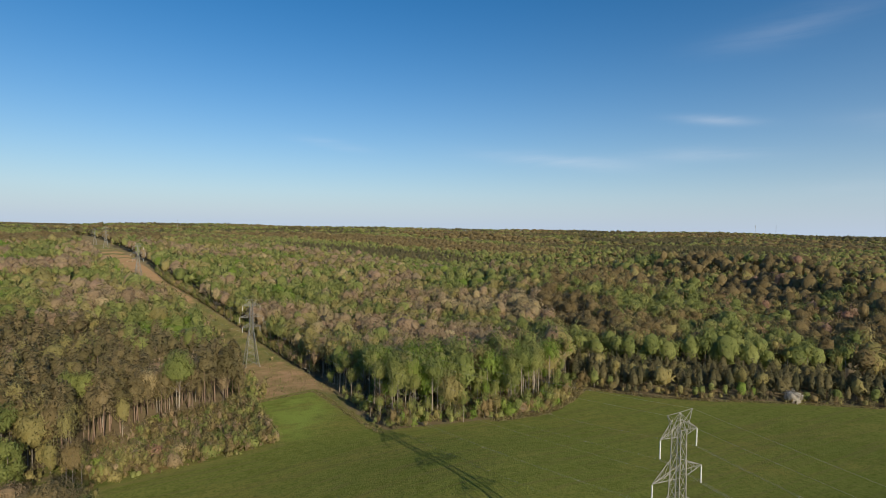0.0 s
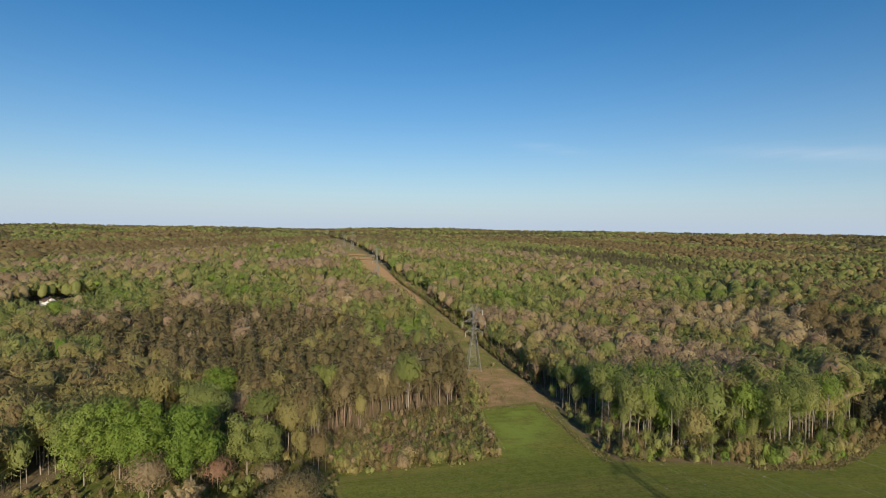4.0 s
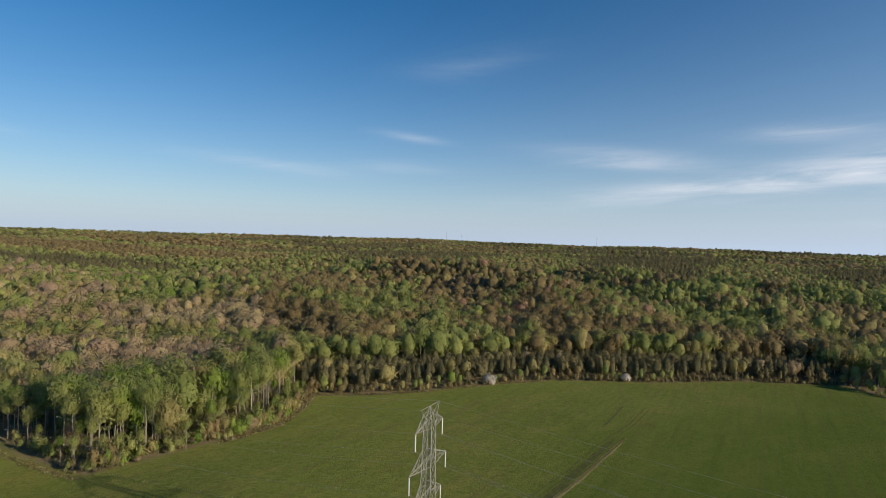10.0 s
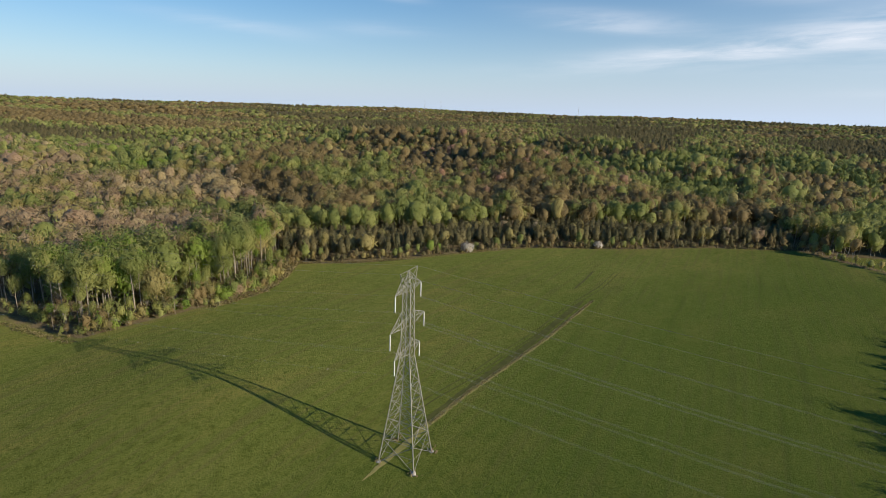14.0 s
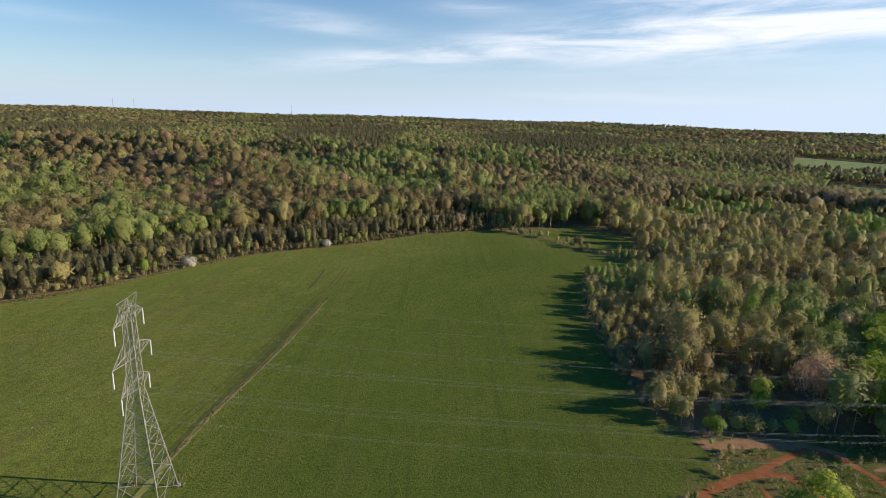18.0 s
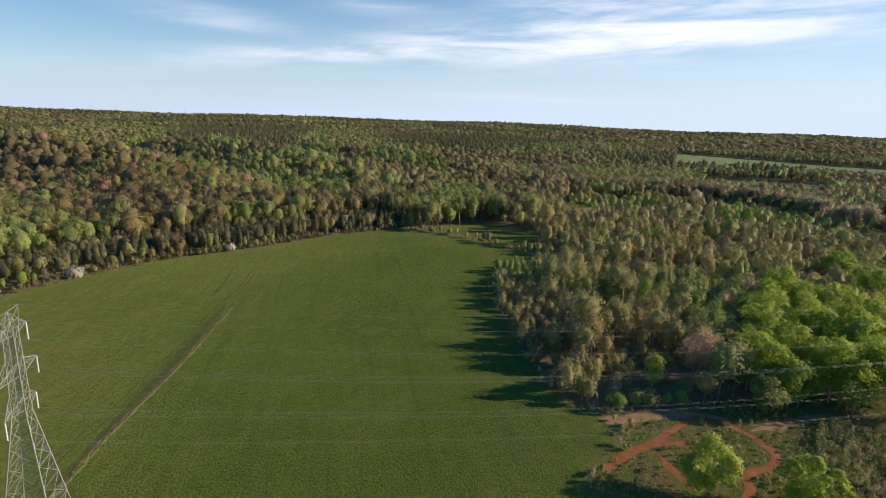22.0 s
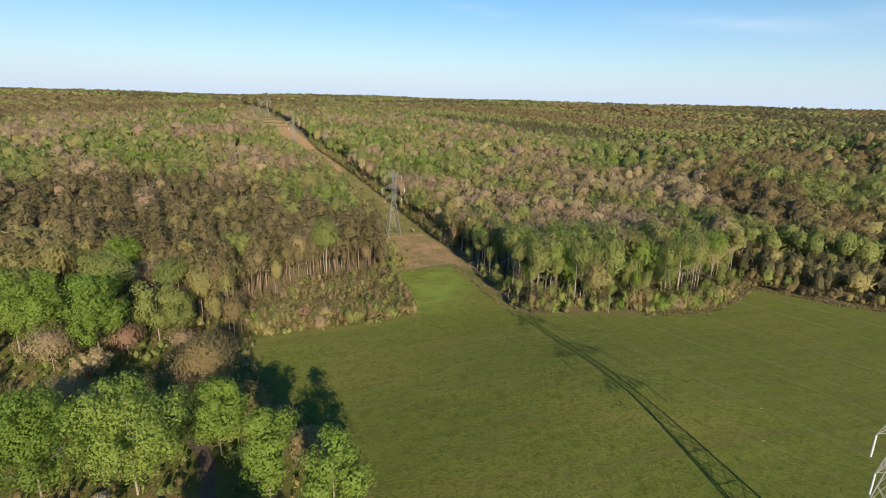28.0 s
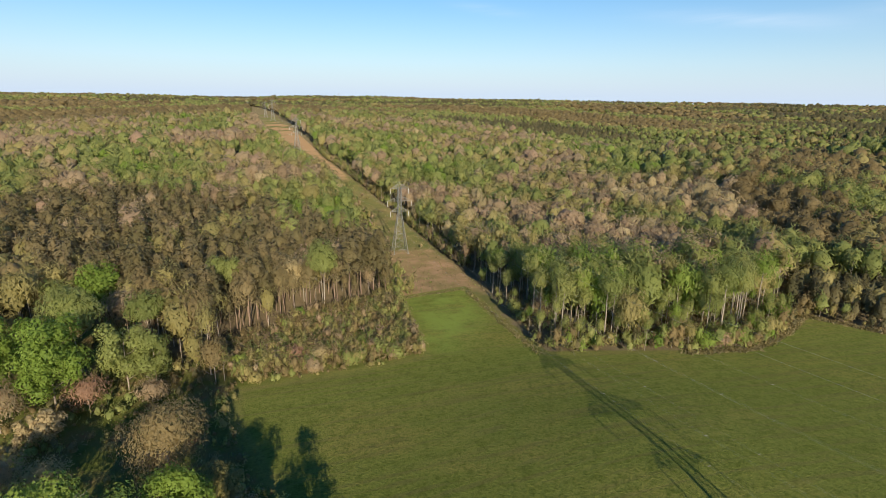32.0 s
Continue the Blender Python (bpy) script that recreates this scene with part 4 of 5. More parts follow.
def grow(name, label, rng, x, y, h, codes, count, size, trunk, variants=5, spread=1.0, seg=6, rings=3, fill=0.5):
    """Joined woodland: one object for each hue, one for the trunks."""
    z = height(x, y)
    trunks = {}
    order = np.arange(len(x))
    for code, hue in enumerate(CODES):
        vs, fs, ns, tints, k = [], [], [], [], 0
        for v in range(variants):
            for which in (0, 1):
                form = TREE_FORMS[code][which]
                sel = np.where((codes == code) & ((order // 2) % variants == v) & (order % 2 == which))[0]
                for low, young in ((False, False), (False, True), (True, False)):
                    s = sel[((h[sel] < 5.6) == low) & (low | (((h[sel] < 13.5) & (code != 5)) == young))]
                    if not len(s):
                        continue
                    f = "shrub" if low and code != 5 else ("young" if code == 7 else "low") if young else form
                    n_leaf = max(3, int(count * (0.5 if low else 0.7 if young else 1.15 if form in ("bare", "tall") else 1.0)))
                    lv, lf, ln, tr = template(code * 50 + v * 7 + which, f, n_leaf, size * (1.5 if low else 1.35 if young else 1.0), trunk, seg, rings, fill)
                    a = rng.uniform(0, 6.28, len(s))
                    wide = h[s] * spread * rng.uniform(0.8, 1.25, len(s))
                    c, sn = np.cos(a)[:, None], np.sin(a)[:, None]

                    def put(q):
                        return np.stack([(q[:, 0] * c - q[:, 1] * sn) * wide[:, None] + x[s, None], (q[:, 0] * sn + q[:, 1] * c) * wide[:, None] + y[s, None], q[:, 2] * h[s, None] + z[s, None]], -1).reshape(-1, 3)

                    vs.append(put(lv))
                    ns.append(np.stack([ln[:, 0] * c - ln[:, 1] * sn, ln[:, 0] * sn + ln[:, 1] * c, ln[:, 2] + 0 * c], -1).reshape(-1, 3))
                    fs.append((lf[None] + (np.arange(len(s)) * len(lv))[:, None, None]).reshape(-1, 3) + k)
                    k += len(vs[-1])
                    tints.append(np.repeat(rng.uniform(0, 1, len(s)), len(lv)))
                    if tr and not (low and code != 5):
                        tv, tf, at = trunks.setdefault(code in (5, 7), ([], [], [0]))
                        tv.append(put(tr[0]))
                        tf.append((tr[1][None] + (np.arange(len(s)) * len(tr[0]))[:, None, None]).reshape(-1, 4) + at[0])
                        at[0] += len(tv[-1])
        if vs:
            me = mesh_from(name, np.concatenate(vs), np.concatenate(fs), WOODLAND[hue], {"tint": np.concatenate(tints)}, normals=np.concatenate(ns))
            tagged(new(name, me), f"{WORDS[hue]} trees of the {label}", "woodland", kind="stuff")
    for pines, (tv, tf, _) in trunks.items():
        ob = new("tree_trunks", mesh_from("tree_trunks", np.concatenate(tv), np.concatenate(tf), PINE_BARK if pines else PALE_BARK, flat=False))
        tagged(ob, f"{'reddish-brown pine' if pines else 'grey-brown'} trunks of the {label}", "trunks", kind="stuff")


rng = np.random.default_rng(5)
BANDS = [  # from, to, spacing, leaf clusters, their size on a tree 20 m high, trunks, spread, inner mass
    (30, 260, 4.7, 330, 0.92, 2, 1.1, 7, 5, 0.7, "near woods round the field"), (260, 480, 5.5, 84, 1.35, 1, 1.12, 6, 4, 0.8, "woods behind the field"),
    (480, 950, 7.3, 14, 2.3, 0, 1.2, 5, 3, 0.92, "wooded hillsides"), (950, 2100, 11.8, 2, 3.0, 0, 1.55, 4, 2, 1.1, "distant woods"),
    (2100, 4700, 33.0, 0, 6.0, 0, 2.6, 4, 2, 1.2, "woods along the horizon"),
]
SIZES = {"tall": (20, 5.6, 950, 0.6), "round": (18, 9, 1400, 0.7), "bare": (17, 7.5, 800, 0.7), "pine": (18, 8, 900, 0.8), "young": (12, 6.5, 900, 0.6), "shrub": (5, 5, 500, 0.42)}


def edge_trees(x, y, h, codes, rng):
    """Trees along the field's edge as things of their own; returns which were planted."""
    edge = -inside_distance(x, y, FIELD)
    front = np.where((edge < 15) & (np.hypot(x, y) < 300) & (y > 100))[0][:290]
    for n in front:
        low = h[n] < 6.5 and codes[n] != 5
        form = "shrub" if low else TREE_FORMS[codes[n]][n % 2]
        if codes[n] in (0, 3) and x[n] < 75 and not low:
            form = "tall"
        hh, w, count, size = SIZES[form]
        entry = stock(form, CODES[codes[n]], int(rng.integers(0, 3)), hh, w, count, size)
        plant(entry, x[n], y[n], h[n] / hh, rng.uniform(0, 6.28), rng.uniform(0.85, 1.2))
    left = np.ones(len(x), bool)
    left[front] = False
    return left


def hem(rng, line, gap, reach, lo, hi):
    """Low bushes along an edge: places and heights."""
    xs, ys = [], []
    for (ax, ay), (bx, by) in zip(line, line[1:]):
        n = max(1, int(math.hypot(bx - ax, by - ay) / gap))
        k = rng.uniform(0, 1, n)
        xs.append(ax + (bx - ax) * k)
        ys.append(ay + (by - ay) * k)
    x, y = np.concatenate(xs), np.concatenate(ys)
    x, y = x + rng.normal(0, reach, len(x)), y + rng.normal(0, reach, len(x))
    d = inside_distance(x, y, FIELD)
    keep = (d < 0.3) & (d > -7)
    return x[keep], y[keep], lo + (hi - lo) * rng.uniform(0, 1, keep.sum()) ** 1.5


for r0, r1, step, count, size, trunk, spread, seg, rings, fill, label in BANDS:
    x, y = scatter(rng, r0, r1, step, -64, 110, 0.8 if r1 < 500 else 4.0)
    hh = stand_height(x, y, rng)
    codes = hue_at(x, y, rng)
    if r1 < 300:
        left = edge_trees(x, y, hh, codes, rng)
        x, y, hh, codes = x[left], y[left], hh[left], codes[left]
    if r0 > 900:
        hh = hh * (1.0 if r0 < 2000 else 1.1)
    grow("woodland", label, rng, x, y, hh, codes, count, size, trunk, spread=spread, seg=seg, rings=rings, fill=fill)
x, y = [], []
for (ax, ay), (bx, by) in zip(TREELINE, TREELINE[1:]):
    n = int(math.hypot(bx - ax, by - ay) / 2.2)
    k = rng.uniform(0, 1, n)
    x.append(ax + (bx - ax) * k + rng.normal(0, 6, n))
    y.append(ay + (by - ay) * k + rng.normal(0, 6, n))
x, y = np.concatenate(x), np.concatenate(y)
grow("woodland", "tall row beyond the thicket", rng, x, y, rng.normal(21, 2, len(x)), rng.choice([1, 2, 2, 2, 4], len(x)), 60, 1.8, 1, spread=1.1, fill=0.7)
x, y = scatter(rng, 300, 900, 34.0, -180, 180, 6.0)
az = np.degrees(np.arctan2(x, y))
back = (az < -64) | (az > 110)
grow("woodland", "woods behind", rng, x[back], y[back], stand_height(x[back], y[back], rng) * 1.2, hue_at(x[back], y[back], rng), 30, 3.5, 0, spread=1.8, fill=0.8)
for stretch, gap, reach, lo, hi, hues, words in (
    (FIELD[0:6], 0.34, 4.4, 2.5, 9.5, [0, 0, 1, 8, 8, 7, 3], "thicket along the field's edge"),
    (FIELD[5:13], 0.6, 2.8, 1.8, 6.0, [1, 8, 8, 7, 7, 7], "dark thicket along the field's far edge"),
    (FIELD[12:28], 0.9, 2.2, 1.2, 3.6, [0, 1, 1, 2, 2, 4], "hedge along the field's edge"),
    (FIELD[34:40], 0.7, 2.6, 1.2, 3.6, [0, 1, 1, 8, 8, 0], "brushy hem of the field"),
):
    hx, hy, hz = hem(rng, stretch, gap, reach, lo, hi)
    grow("undergrowth", words, rng, hx, hy, hz, rng.choice(hues, len(hx)), 90, 1.7, 0, fill=0.6)

x, y = [], []
for (ax, ay), (bx, by) in zip(CORRIDOR[12:18], CORRIDOR[13:19]):
    n = int(math.hypot(bx - ax, by - ay) / 0.45)
    k, off = rng.uniform(0, 1, n), rng.uniform(0.8, 5.5, n)
    x += list(ax + (bx - ax) * k + 0.84 * off)
    y += list(ay + (by - ay) * k + 0.54 * off)
x, y = np.array(x), np.array(y)
out = inside_distance(x, y, FIELD) < -0.5
x, y = x[out], y[out]
grow("undergrowth", "bushes along the edge of the cleared strip", rng, x, y, 2.0 + 7.0 * rng.uniform(0, 1, len(x)) ** 1.5, rng.choice([0, 0, 1, 1, 2], len(x)), 70, 1.8, 0)

# low growth between the trees by the drive, in the scrub and under the power line
def spots(rng, poly, n, off):
    p = np.array(poly, float)
    x, y = rng.uniform(p[:, 0].min(), p[:, 0].max(), n), rng.uniform(p[:, 1].min(), p[:, 1].max(), n)
    ok = (inside_distance(x, y, poly) > 0) & (inside_distance(x, y, FIELD) < -0.5)
    for line, gap in off:
        ok &= line_distance(x, y, line) > gap
    return x[ok], y[ok]


x, y = spots(rng, [(-48, 246), (-23, 199), (18, 209), (44, 220), (56, 240), (58, 262), (20, 262), (-20, 262)], 900, [])
grow("undergrowth", "saplings between the pale trunks", rng, x, y, 1.0 + 5.5 * rng.uniform(0, 1, len(x)) ** 1.8, rng.choice([0, 0, 1, 8, 8], len(x)), 60, 1.5, 0)
x, y = spots(rng, YARD, 3000, [(DRIVE, 3.4)])
grow("undergrowth", "undergrowth beside the drive", rng, x, y, 0.8 + 4.6 * rng.uniform(0, 1, len(x)) ** 1.8, rng.choice([0, 0, 8, 1, 8, 7], len(x)), 64, 1.7, 0)
x, y = spots(rng, SCRUB, 2200, [(TRAIL, 1.9), (SPUR, 1.7), (LOOP, 1.7), (PATCH, 1.8), (BARE, 2.2), (BARE_BACK, 2.0)])
x2, y2 = spots(rng, [(124, 0), (130, 2), (154, -30), (160, -60), (130, -75), (95, -60), (85, -20), (94, 5)], 3600, [(TRAIL, 1.8), (SPUR, 1.6), (LOOP, 1.6), (PATCH, 1.8), (BARE, 2.2), (BARE_BACK, 2.0)])
x, y = np.concatenate([x, x2]), np.concatenate([y, y2])
grow("undergrowth", "scrub round the dirt trail", rng, x, y, 0.3 + 1.7 * rng.uniform(0, 1, len(x)) ** 2, rng.choice([0, 0, 1, 1, 2, 2], len(x)), 30, 2.3, 0)
x, y = spots(rng, [(130, -45), (152, -50), (152, -78), (118, -78), (110, -52)], 900, [])
grow("undergrowth", "dense bushes beside the dirt trail", rng, x, y, rng.uniform(0.9, 3.4, len(x)), rng.choice([0, 0, 1, 1, 2], len(x)), 60, 1.8, 0)
x, y = spots(rng, BRUSH, 3600, [])
grow("undergrowth", "brush between the pines and the field", rng, x, y, 1.2 + 5.6 * rng.uniform(0, 1, len(x)) ** 1.7, rng.choice([0, 1, 1, 8, 8, 2], len(x)), 54, 1.8, 0)
x, y = spots(rng, CORRIDOR, 5200, [])
keep = rng.uniform(0, 1, len(x)) < np.where(inside_distance(x, y, CORRIDOR) < 12, 0.8, 0.25)
x, y = x[keep], y[keep]
grow("undergrowth", "brush under the power line", rng, x, y, rng.uniform(0.5, 2.6, len(x)) + 2.5 * (rng.uniform(0, 1, len(x)) < 0.12), rng.choice([0, 1, 1, 2, 2, 4], len(x)), 40, 2.0, 0)

x, y = spots(rng, LEFT_STRIP, 11000, [])
grow("undergrowth", "brush along the cleared strip", rng, x, y, 0.8 + 8.0 * rng.uniform(0, 1, len(x)) ** 2, rng.choice([0, 0, 1, 1, 1, 2], len(x)), 30, 2.2, 0, seg=5)
x, y = spots(rng, NEAR_STRIP, 11000, [])
grow("undergrowth", "rough grass and saplings of the cleared strip", rng, x, y, 0.3 + 1.3 * rng.uniform(0, 1, len(x)) ** 3, rng.choice([0, 1, 1, 8, 8], len(x)), 16, 2.6, 0, seg=4, rings=3)


def dry_tufts(rng, line, gap, reach, size):
    """Dry grass along a verge."""
    xs, ys = [], []
    for (ax, ay), (bx, by) in zip(line, line[1:]):
        n = max(1, int(math.hypot(bx - ax, by - ay) / gap))
        k = rng.uniform(0, 1, n)
        xs.append(ax + (bx - ax) * k + rng.normal(0, reach, n))
        ys.append(ay + (by - ay) * k + rng.normal(0, reach, n))
    x, y = np.concatenate(xs), np.concatenate(ys)
    n = len(x)
    c = np.stack([x, y, height(x, y) + size * 0.25], -1)
    v, f, nor = leaves(rng, c, rng.normal(0, 0.6, (n, 3)) + (0, 0, 0.8), size, 0.5, 0.6)
    me = mesh_from("dry_grass", v, f, DRY_GRASS, {"tint": np.repeat(rng.uniform(0, 1, n), 3)}, normals=nor)
    tagged(new("dry_grass", me), "straw-coloured dry grass along the field's verges", "grass", kind="stuff")


dry_tufts(rng, TRACK[1:], 0.04, 0.35, 0.4)
dry_tufts(rng, [(p[0], p[1] - 0.5) for p in FIELD[5:10]], 0.08, 0.6, 0.6)
dry_tufts(rng, [(p[0] + 0.8, p[1] - 0.8) for p in FIELD[2:8]], 0.03, 0.8, 0.9)
dry_tufts(rng, [(-22, 194), (-42, 225), (-59, 252), (-80, 233)], 0.08, 0.9, 0.6)
fx, fy = [], []
for sx, sy in ((1.1, 5.7), (-1.1, -5.7), (5.7, -1.1), (-5.7, 1.1)):
    fx += list(38.8 + sx + rng.normal(0, 0.7, 14))
    fy += list(91.6 + sy + rng.normal(0, 0.7, 14))
fx, fy = np.array(fx), np.array(fy)
grow("weeds", "brown weeds round the tower's feet", rng, fx, fy, rng.uniform(0.3, 0.9, len(fx)), rng.choice([1, 2, 2, 4], len(fx)), 70, 1.8, 0)


# ---- power line ----
def bar(a, b, t):
    """A steel member of thickness t between two points."""
    return tube([a, b], [t * 0.7, t * 0.7], 4)


ARM_WAY, LINE_WAY = np.array([0.83, 0.56]), np.array([-0.56, 0.83])
LEVELS = [(24.0, 5.2), (30.0, 7.0), (37.0, 5.2)]  # crossarm height and reach
STRING = 3.1


def half_width(z):
    return 4.1 + (1.05 - 4.1) * z / 23.0 if z < 23 else 1.05 - 0.25 * (z - 23) / 15


def make_tower():
    base = new("power_tower")
    tagged(base, "galvanised steel lattice power tower with three pairs of crossarms", "power tower", "towers of the power line")
    corners = [(1, 1), (1, -1), (-1, -1), (-1, 1)]
    stops = [0, 5.2, 9.8, 13.8, 17.2, 20.2, 23, 25.5, 28, 30.5, 33, 35.5, 38.0]

    def corner(n, z):
        s = half_width(z)
        return (corners[n % 4][0] * s, corners[n % 4][1] * s, z)

    for n in range(4):
        pts = [corner(n, z) for z in stops]
        part("leg", mesh_from("leg", *tube(pts, [0.17 if z < 23 else 0.135 for z in stops], 4), STEEL), base)
        fx, fy, _ = corner(n, 0)
        part("footing", mesh_from("footing", *tube([(fx, fy, -1.2), (fx, fy, 0.25), (fx, fy, 0.3)], [0.5, 0.5, 0.02], 8), CONCRETE), base, "concrete footing")
    for n in range(4):
        for z0, z1 in zip(stops, stops[1:]):
            a0, b0, a1, b1 = (np.array(corner(n, z0)), np.array(corner(n + 1, z0)), np.array(corner(n, z1)), np.array(corner(n + 1, z1)))
            t = 0.078 if z0 < 23 else 0.068
            bars = [bar(a0, b1, t), bar(b0, a1, t), bar(a1, b1, t)]
            if z0 < 17:
                mid = (a0 + b0 + a1 + b1) / 4
                bars += [bar((a0 + a1) / 2, mid + (a1 - a0) * 0.02, t * 0.8), bar((b0 + b1) / 2, mid, t * 0.8), bar((a0 + a1) / 2, (a0 * 0.25 + b1 * 0.75) * 0 + (a0 + mid) / 2, t * 0.7)]
            part("brace", mesh_from("brace", *joined(bars), STEEL), base)
    for z, reach in LEVELS:
        for s in (-1, 1):
            w = half_width(z)
            tip = np.array([s * reach, 0, z + 0.15])
            bars = []
            for q in (-1, 1):
                low, high = np.array([s * w, q * w, z]), np.array([s * w, q * w, z + 2.4])
                bars += [bar(low, tip, 0.105), bar(high, tip, 0.09)]
                for k in (0.35, 0.68):
                    bars.append(bar(low + (tip - low) * k, high + (tip - high) * k, 0.062))
                bars.append(bar(low + (tip - low) * 0.35, high, 0.062))
                bars.append(bar(low + (tip - low) * 0.68, high + (tip - high) * 0.35, 0.062))
            for k in (0.35, 0.68):
                l0, l1 = np.array([s * w, -w, z]), np.array([s * w, w, z])
                bars.append(bar(l0 + (tip - l0) * k, l1 + (tip - l1) * k, 0.062))
            arm = part("crossarm", mesh_from("crossarm", *joined(bars), STEEL), base)
            rings, n = [], 14
            path, radii = [], []
            for i in range(n * 2 + 1):
                path.append((tip[0], 0, tip[2] - 0.15 - STRING * i / (2 * n)))
                radii.append(0.15 if i % 2 else 0.09)
            part("insulator", mesh_from("insulator", *tube(path, radii, 7), GLAZE), arm, "pale insulator string")
    peak = np.array([0, 0, 40.75])
    for s in (-1, 1):
        w = half_width(37)
        tip = np.array([s * 3.55, 0, 40.8])
        bars = [bar(peak, tip, 0.085)]
        for q in (-1, 1):
            low, foot = np.array([s * w, q * w, 37.0]), np.array([-s * w, q * w, 37.6])
            bars += [bar(low, tip, 0.085), bar(foot, peak, 0.07), bar((low + tip) / 2, peak, 0.055), bar((low + tip) / 2, (foot + peak) / 2, 0.05)]
        part("earth_wire_peak", mesh_from("earth_wire_peak", *joined(bars), STEEL), base)
    return base


TOWERS = [(38.8, 91.6, 0.99, 0.0), (-105.5, 303.0, 0.9, -2.0), (-290, 527, 0.87, 4.0), (-540, 889, 0.87, 2.0), (-733, 1170, 0.87, 2.0), (192, -135, 1.0, 0.0), (-1106, 1654, 0.87, 2.0)]
first = make_tower()
tower_at = []
for n, (x, y, s, extra) in enumerate(TOWERS):
    turn = math.atan2(ARM_WAY[1], ARM_WAY[0]) + radians(extra)
    m = Matrix.Translation((x, y, ground_z(x, y))) @ Matrix.Rotation(turn, 4, "Z")
    ob = first
    if n:
        ob = copy_thing(first, m)
    else:
        first.matrix_world = m
    if s != 1.0:
        ob.scale = (s, s, s)
    tower_at.append(m @ Matrix.Diagonal((s, s, s, 1)))


def hang(a, b, sag, radius, name, label, twin=0.0):
    a, b = np.array(a), np.array(b)
    pieces = []
    side = np.array([*ARM_WAY, 0]) * twin / 2
    for off in ((-side, side) if twin else (side * 0,)):
        k = np.linspace(0, 1, 33)[:, None]
        p = a + (b - a) * k + off
        p[:, 2] -= sag * 4 * k[:, 0] * (1 - k[:, 0])
        pieces.append(tube(p, [radius] * 33, 4))
    ob = new(name, mesh_from(name, *joined(pieces), CONDUCTOR, flat=False))
    tagged(ob, label, "wire", "wires of the power line")
    if twin:
        for k in np.linspace(0.06, 0.94, 9):
            p = a + (b - a) * k
            p[2] -= sag * 4 * k * (1 - k)
            part("spacer", mesh_from("spacer", *tube([p - side * 1.2, p + side * 1.2], [0.05, 0.05], 4), STEEL), ob)


for i, j, r, gap in ((0, 5, 0.012, 0.45), (0, 1, 0.005, 0.45), (1, 2, 0.008, 0.45), (2, 3, 0.008, 0.45), (3, 4, 0.008, 0.45)):
    for s in (-1, 1):
        for z, reach in LEVELS:
            hang(tower_at[i] @ Vector((s * reach, 0, z - STRING)), tower_at[j] @ Vector((s * reach, 0, z - STRING)), 7.0, r, "power_line",
                 "twin aluminium conductors strung between the towers", gap)
        hang(tower_at[i] @ Vector((s * 3.55, 0, 40.8)), tower_at[j] @ Vector((s * 3.55, 0, 40.8)), 5.0, 0.012, "earth_wire", "thin earth wire along the tower tops")


# ---- trails ----
def strip(name, line, width, mat, label, rise=0.05, seed=1, category="trail", fade=False):
    """A ragged-edged strip laid along the ground."""
    rng = np.random.default_rng(seed)
    pts = []
    for (ax, ay), (bx, by) in zip(line, line[1:]):
        n = max(1, int(math.hypot(bx - ax, by - ay) / 1.2))
        pts += [(ax + (bx - ax) * k / n, ay + (by - ay) * k / n) for k in range(n)]
    p = np.array(pts + [line[-1]], float)
    for _ in range(4):
        p[1:-1] = (p[:-2] + 2 * p[1:-1] + p[2:]) / 4
    d = np.gradient(p, axis=0)
    side = np.stack([-d[:, 1], d[:, 0]], -1) / np.linalg.norm(d, axis=1, keepdims=True)
    along = np.arange(len(p)) * 1.2
    taper = np.clip((np.minimum(along, along[::-1]) + 1.5) / 9.0, 0, 1)[:, None] if fade else 1.0
    cols = []
    for k in (-1.0, -0.5, 0.0, 0.5, 1.0):
        q = p + side * k * (width / 2) * taper * (1 + 0.2 * abs(k) * rng.normal(0, 1, (len(p), 1)))
        cols.append(np.stack([q[:, 0], q[:, 1], height(q[:, 0], q[:, 1]) + rise * (1 - 0.5 * abs(k))], -1))
    v = np.stack(cols, 1).reshape(-1, 3)
    i = np.arange(len(v)).reshape(len(p), 5)
    f = np.stack([i[:-1, :-1], i[:-1, 1:], i[1:, 1:], i[1:, :-1]], -1).reshape(-1, 4)
    tagged(new(name, mesh_from(name, v, f[:, ::-1], mat, flat=False)), label, category, kind="structure")


strip("dirt_trail", TRAIL, 2.6, CLAY, "red clay dirt trail through the scrub", 0.06, 1)
strip("dirt_trail_spur", SPUR, 1.8, CLAY, "red clay dirt trail through the scrub", 0.07, 2)
strip("dirt_trail_loop", LOOP, 2.2, CLAY, "red clay dirt trail that loops through the scrub", 0.07, 12)
strip("clay_patch", PATCH, 3.6, CLAY, "patch of bare red clay beside the trail", 0.05, 13, fade=True)
strip("bare_verge", BARE_BACK, 3.6, PALE_CLAY, "bare pale clay behind the scrub", 0.04, 14, fade=True)
strip("bare_patch", BARE, 3.8, PALE_CLAY, "bare pale clay along the front of the thicket", 0.04, 6)
strip("gravel_drive", DRIVE, 3.0, GRAVEL, "grey-brown gravel drive between the trees", 0.06, 3)
strip("field_track", TRACK, 1.5, DRY_VERGE, "dry grassy strip beside the wheel track across the crop field", 0.06, 4, fade=True)
strip("field_ditch", DITCH, 1.9, BARE_SOIL, "dark thinly grown band beside the wheel track", 0.04, 5, fade=True)
strip("wheel_rut", RUT, 0.4, BARE_SOIL, "narrow dark wheel rut in the crop", 0.05, 7, fade=True)
strip("wheel_rut_inner", RUT_PAIR, 0.4, BARE_SOIL, "narrow dark wheel rut in the crop", 0.05, 8, fade=True)
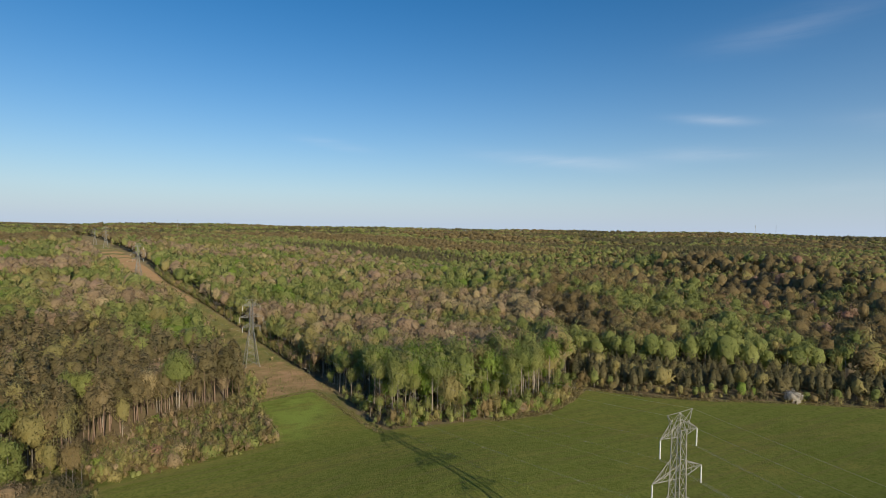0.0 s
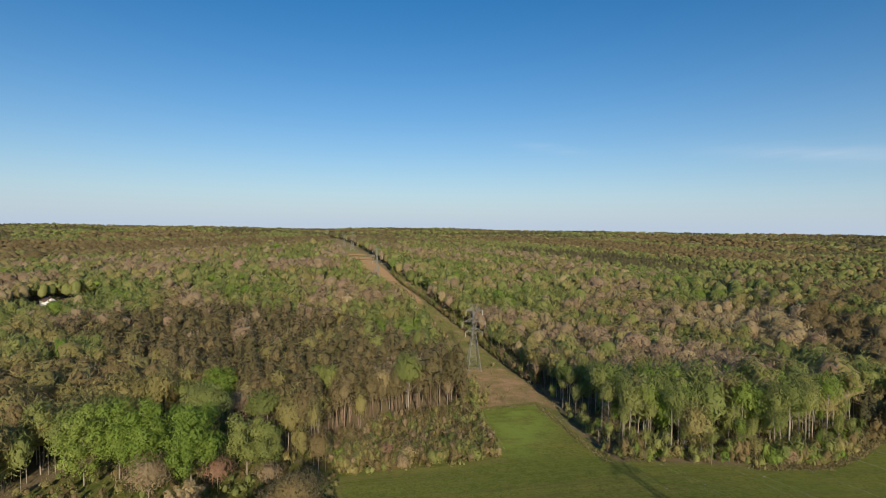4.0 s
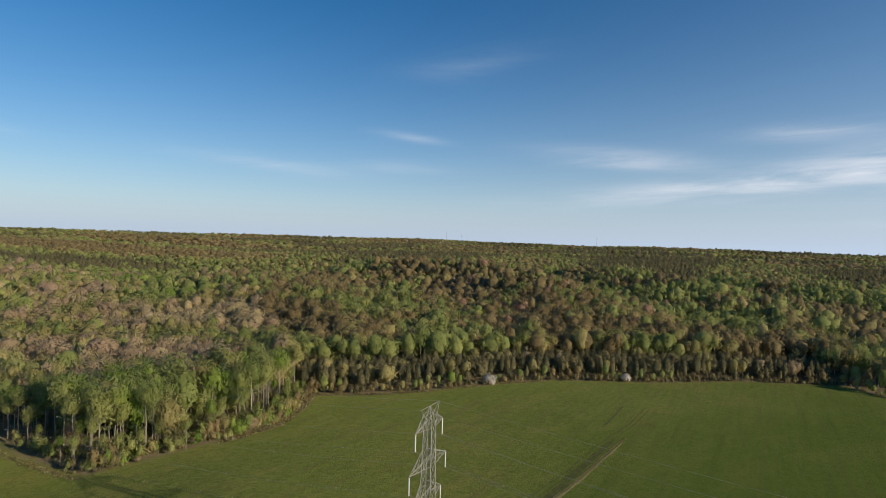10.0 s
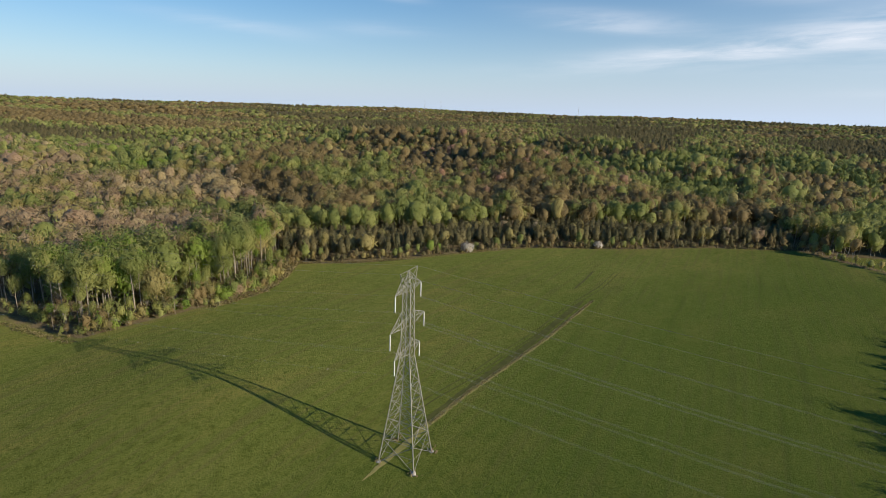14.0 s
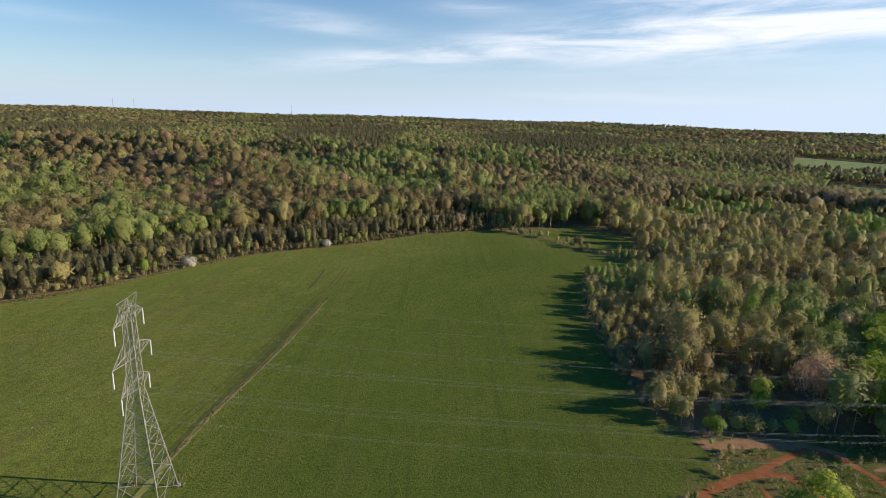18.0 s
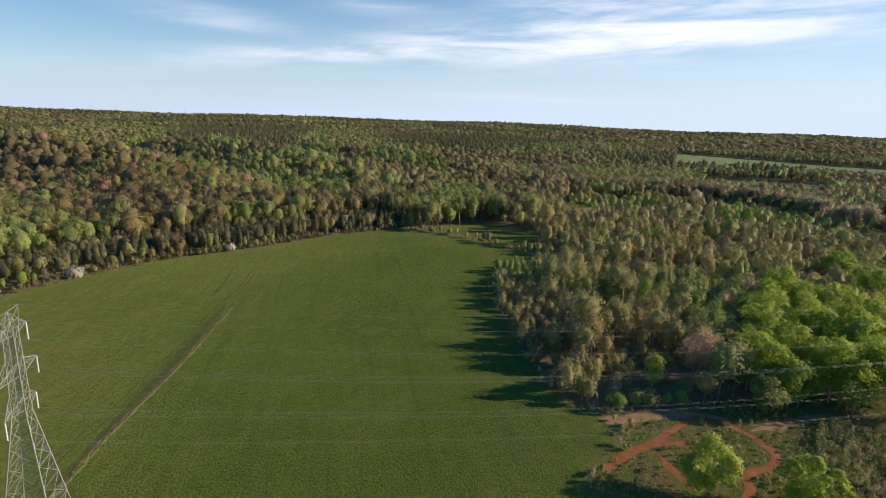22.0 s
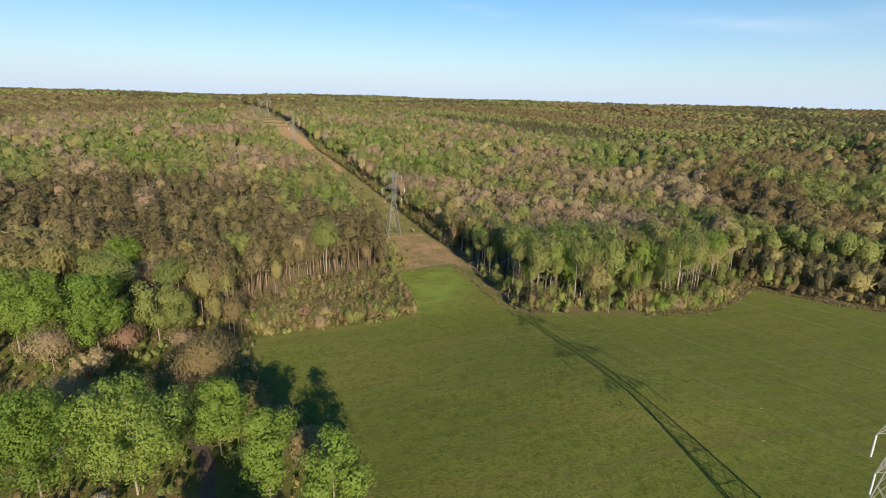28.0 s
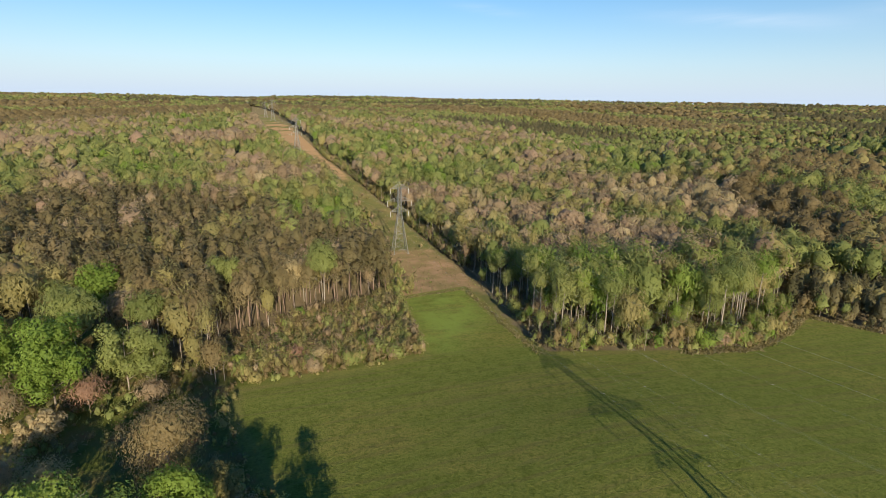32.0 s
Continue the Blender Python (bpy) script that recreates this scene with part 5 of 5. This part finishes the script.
strip("far_rut", FAR_RUT, 1.0, BARE_SOIL, "short dark washed-out rut in the crop", 0.05, 9, fade=True)


# ---- far things ----
def box(x0, x1, y0, y1, z0, z1):
    v = np.array([(x, y, z) for z in (z0, z1) for x, y in ((x0, y0), (x1, y0), (x1, y1), (x0, y1))], float)
    return v, np.array([(3, 2, 1, 0), (4, 5, 6, 7), (0, 1, 5, 4), (1, 2, 6, 5), (2, 3, 7, 6), (3, 0, 4, 7)])


def house(name, x, y, turn, length, depth, wall, label):
    """A gabled house with siding, roof, chimney, door and windows."""
    base = new(name)
    base.matrix_world = Matrix.Translation((x, y, ground_z(x, y))) @ Matrix.Rotation(turn, 4, "Z")
    tagged(base, label, "house", "houses in the woods")
    part("wall", mesh_from("wall", *box(-length / 2, length / 2, -depth / 2, depth / 2, -0.8, wall), SIDING), base)
    rise = depth * 0.33
    lo, ov = wall - 0.15, 0.4
    for s in (-1, 1):
        e, r = s * (depth / 2 + ov), 0.0
        v = np.array([(-length / 2 - ov, e, lo), (length / 2 + ov, e, lo), (length / 2 + ov, r, wall + rise), (-length / 2 - ov, r, wall + rise)])
        v = np.concatenate([v, v + (0, 0, 0.22)])
        f = np.array([(0, 1, 2, 3), (7, 6, 5, 4), (0, 4, 5, 1), (1, 5, 6, 2), (2, 6, 7, 3), (3, 7, 4, 0)])
        part("roof", mesh_from("roof", v, f, SHINGLE), base, "brown shingle roof slope")
        g = s * (length / 2 - 0.1)
        v = np.array([(g, -depth / 2, wall), (g, depth / 2, wall), (g, 0, wall + rise), (g + s * 0.08, -depth / 2, wall), (g + s * 0.08, depth / 2, wall), (g + s * 0.08, 0, wall + rise)])
        part("gable", mesh_from("gable", v, np.array([(0, 1, 2), (3, 4, 5), (0, 1, 4), (0, 4, 3), (1, 2, 5), (1, 5, 4), (2, 0, 3), (2, 3, 5)]), SIDING), base)
    part("chimney", mesh_from("chimney", *box(length * 0.2, length * 0.2 + 0.9, -0.5, 0.5, wall, wall + rise + 1.1), SHINGLE), base, "brick chimney")
    for s in (-1, 1):
        for k in (-0.33, -0.12, 0.12, 0.33):
            part("window", mesh_from("window", *box(k * length - 0.5, k * length + 0.5, s * depth / 2 - 0.03, s * depth / 2 + 0.03, 1.0, 2.3), PANE), base, "dark window pane")
    part("door", mesh_from("door", *box(-0.5, 0.5, -depth / 2 - 0.05, -depth / 2 + 0.02, 0, 2.1), SHINGLE), base)


house("house", -462, 303, radians(-20), 16, 9, 5.4, "white-sided house with a brown shingle roof among trees")
house("farm_building", 722, 2890, radians(15), 26, 10, 4.5, "long white farm building far off in a clearing")
house("farm_building", 768, 2860, radians(5), 14, 9, 4, "long white farm building far off in a clearing")


def mast(az, far, high):
    x, y = far * math.sin(radians(az)), far * math.cos(radians(az))
    base = new("radio_mast")
    base.location = (x, y, ground_z(x, y))
    tagged(base, "thin grey steel radio mast far off above the woods", "mast", "radio masts on the horizon")
    for n in range(3):
        a = n * 2.094
        part("leg", mesh_from("leg", *tube([(1.0 * math.cos(a), 1.0 * math.sin(a), -1), (0.7 * math.cos(a), 0.7 * math.sin(a), high)], [0.28, 0.2], 4), STEEL), base)
    bars = []
    for z in np.arange(0, high - 6, 6.0):
        for n in range(3):
            a, c = n * 2.094, (n + 1) * 2.094
            bars.append(bar((0.9 * math.cos(a), 0.9 * math.sin(a), z), (0.9 * math.cos(c), 0.9 * math.sin(c), z + 6), 0.14))
    part("bracing", mesh_from("bracing", *joined(bars), STEEL), base)


for az, far, high in ((29.2, 3600, 95), (30.8, 3650, 95), (44.3, 3500, 85), (-25.5, 3300, 70)):
    mast(az, far, high)
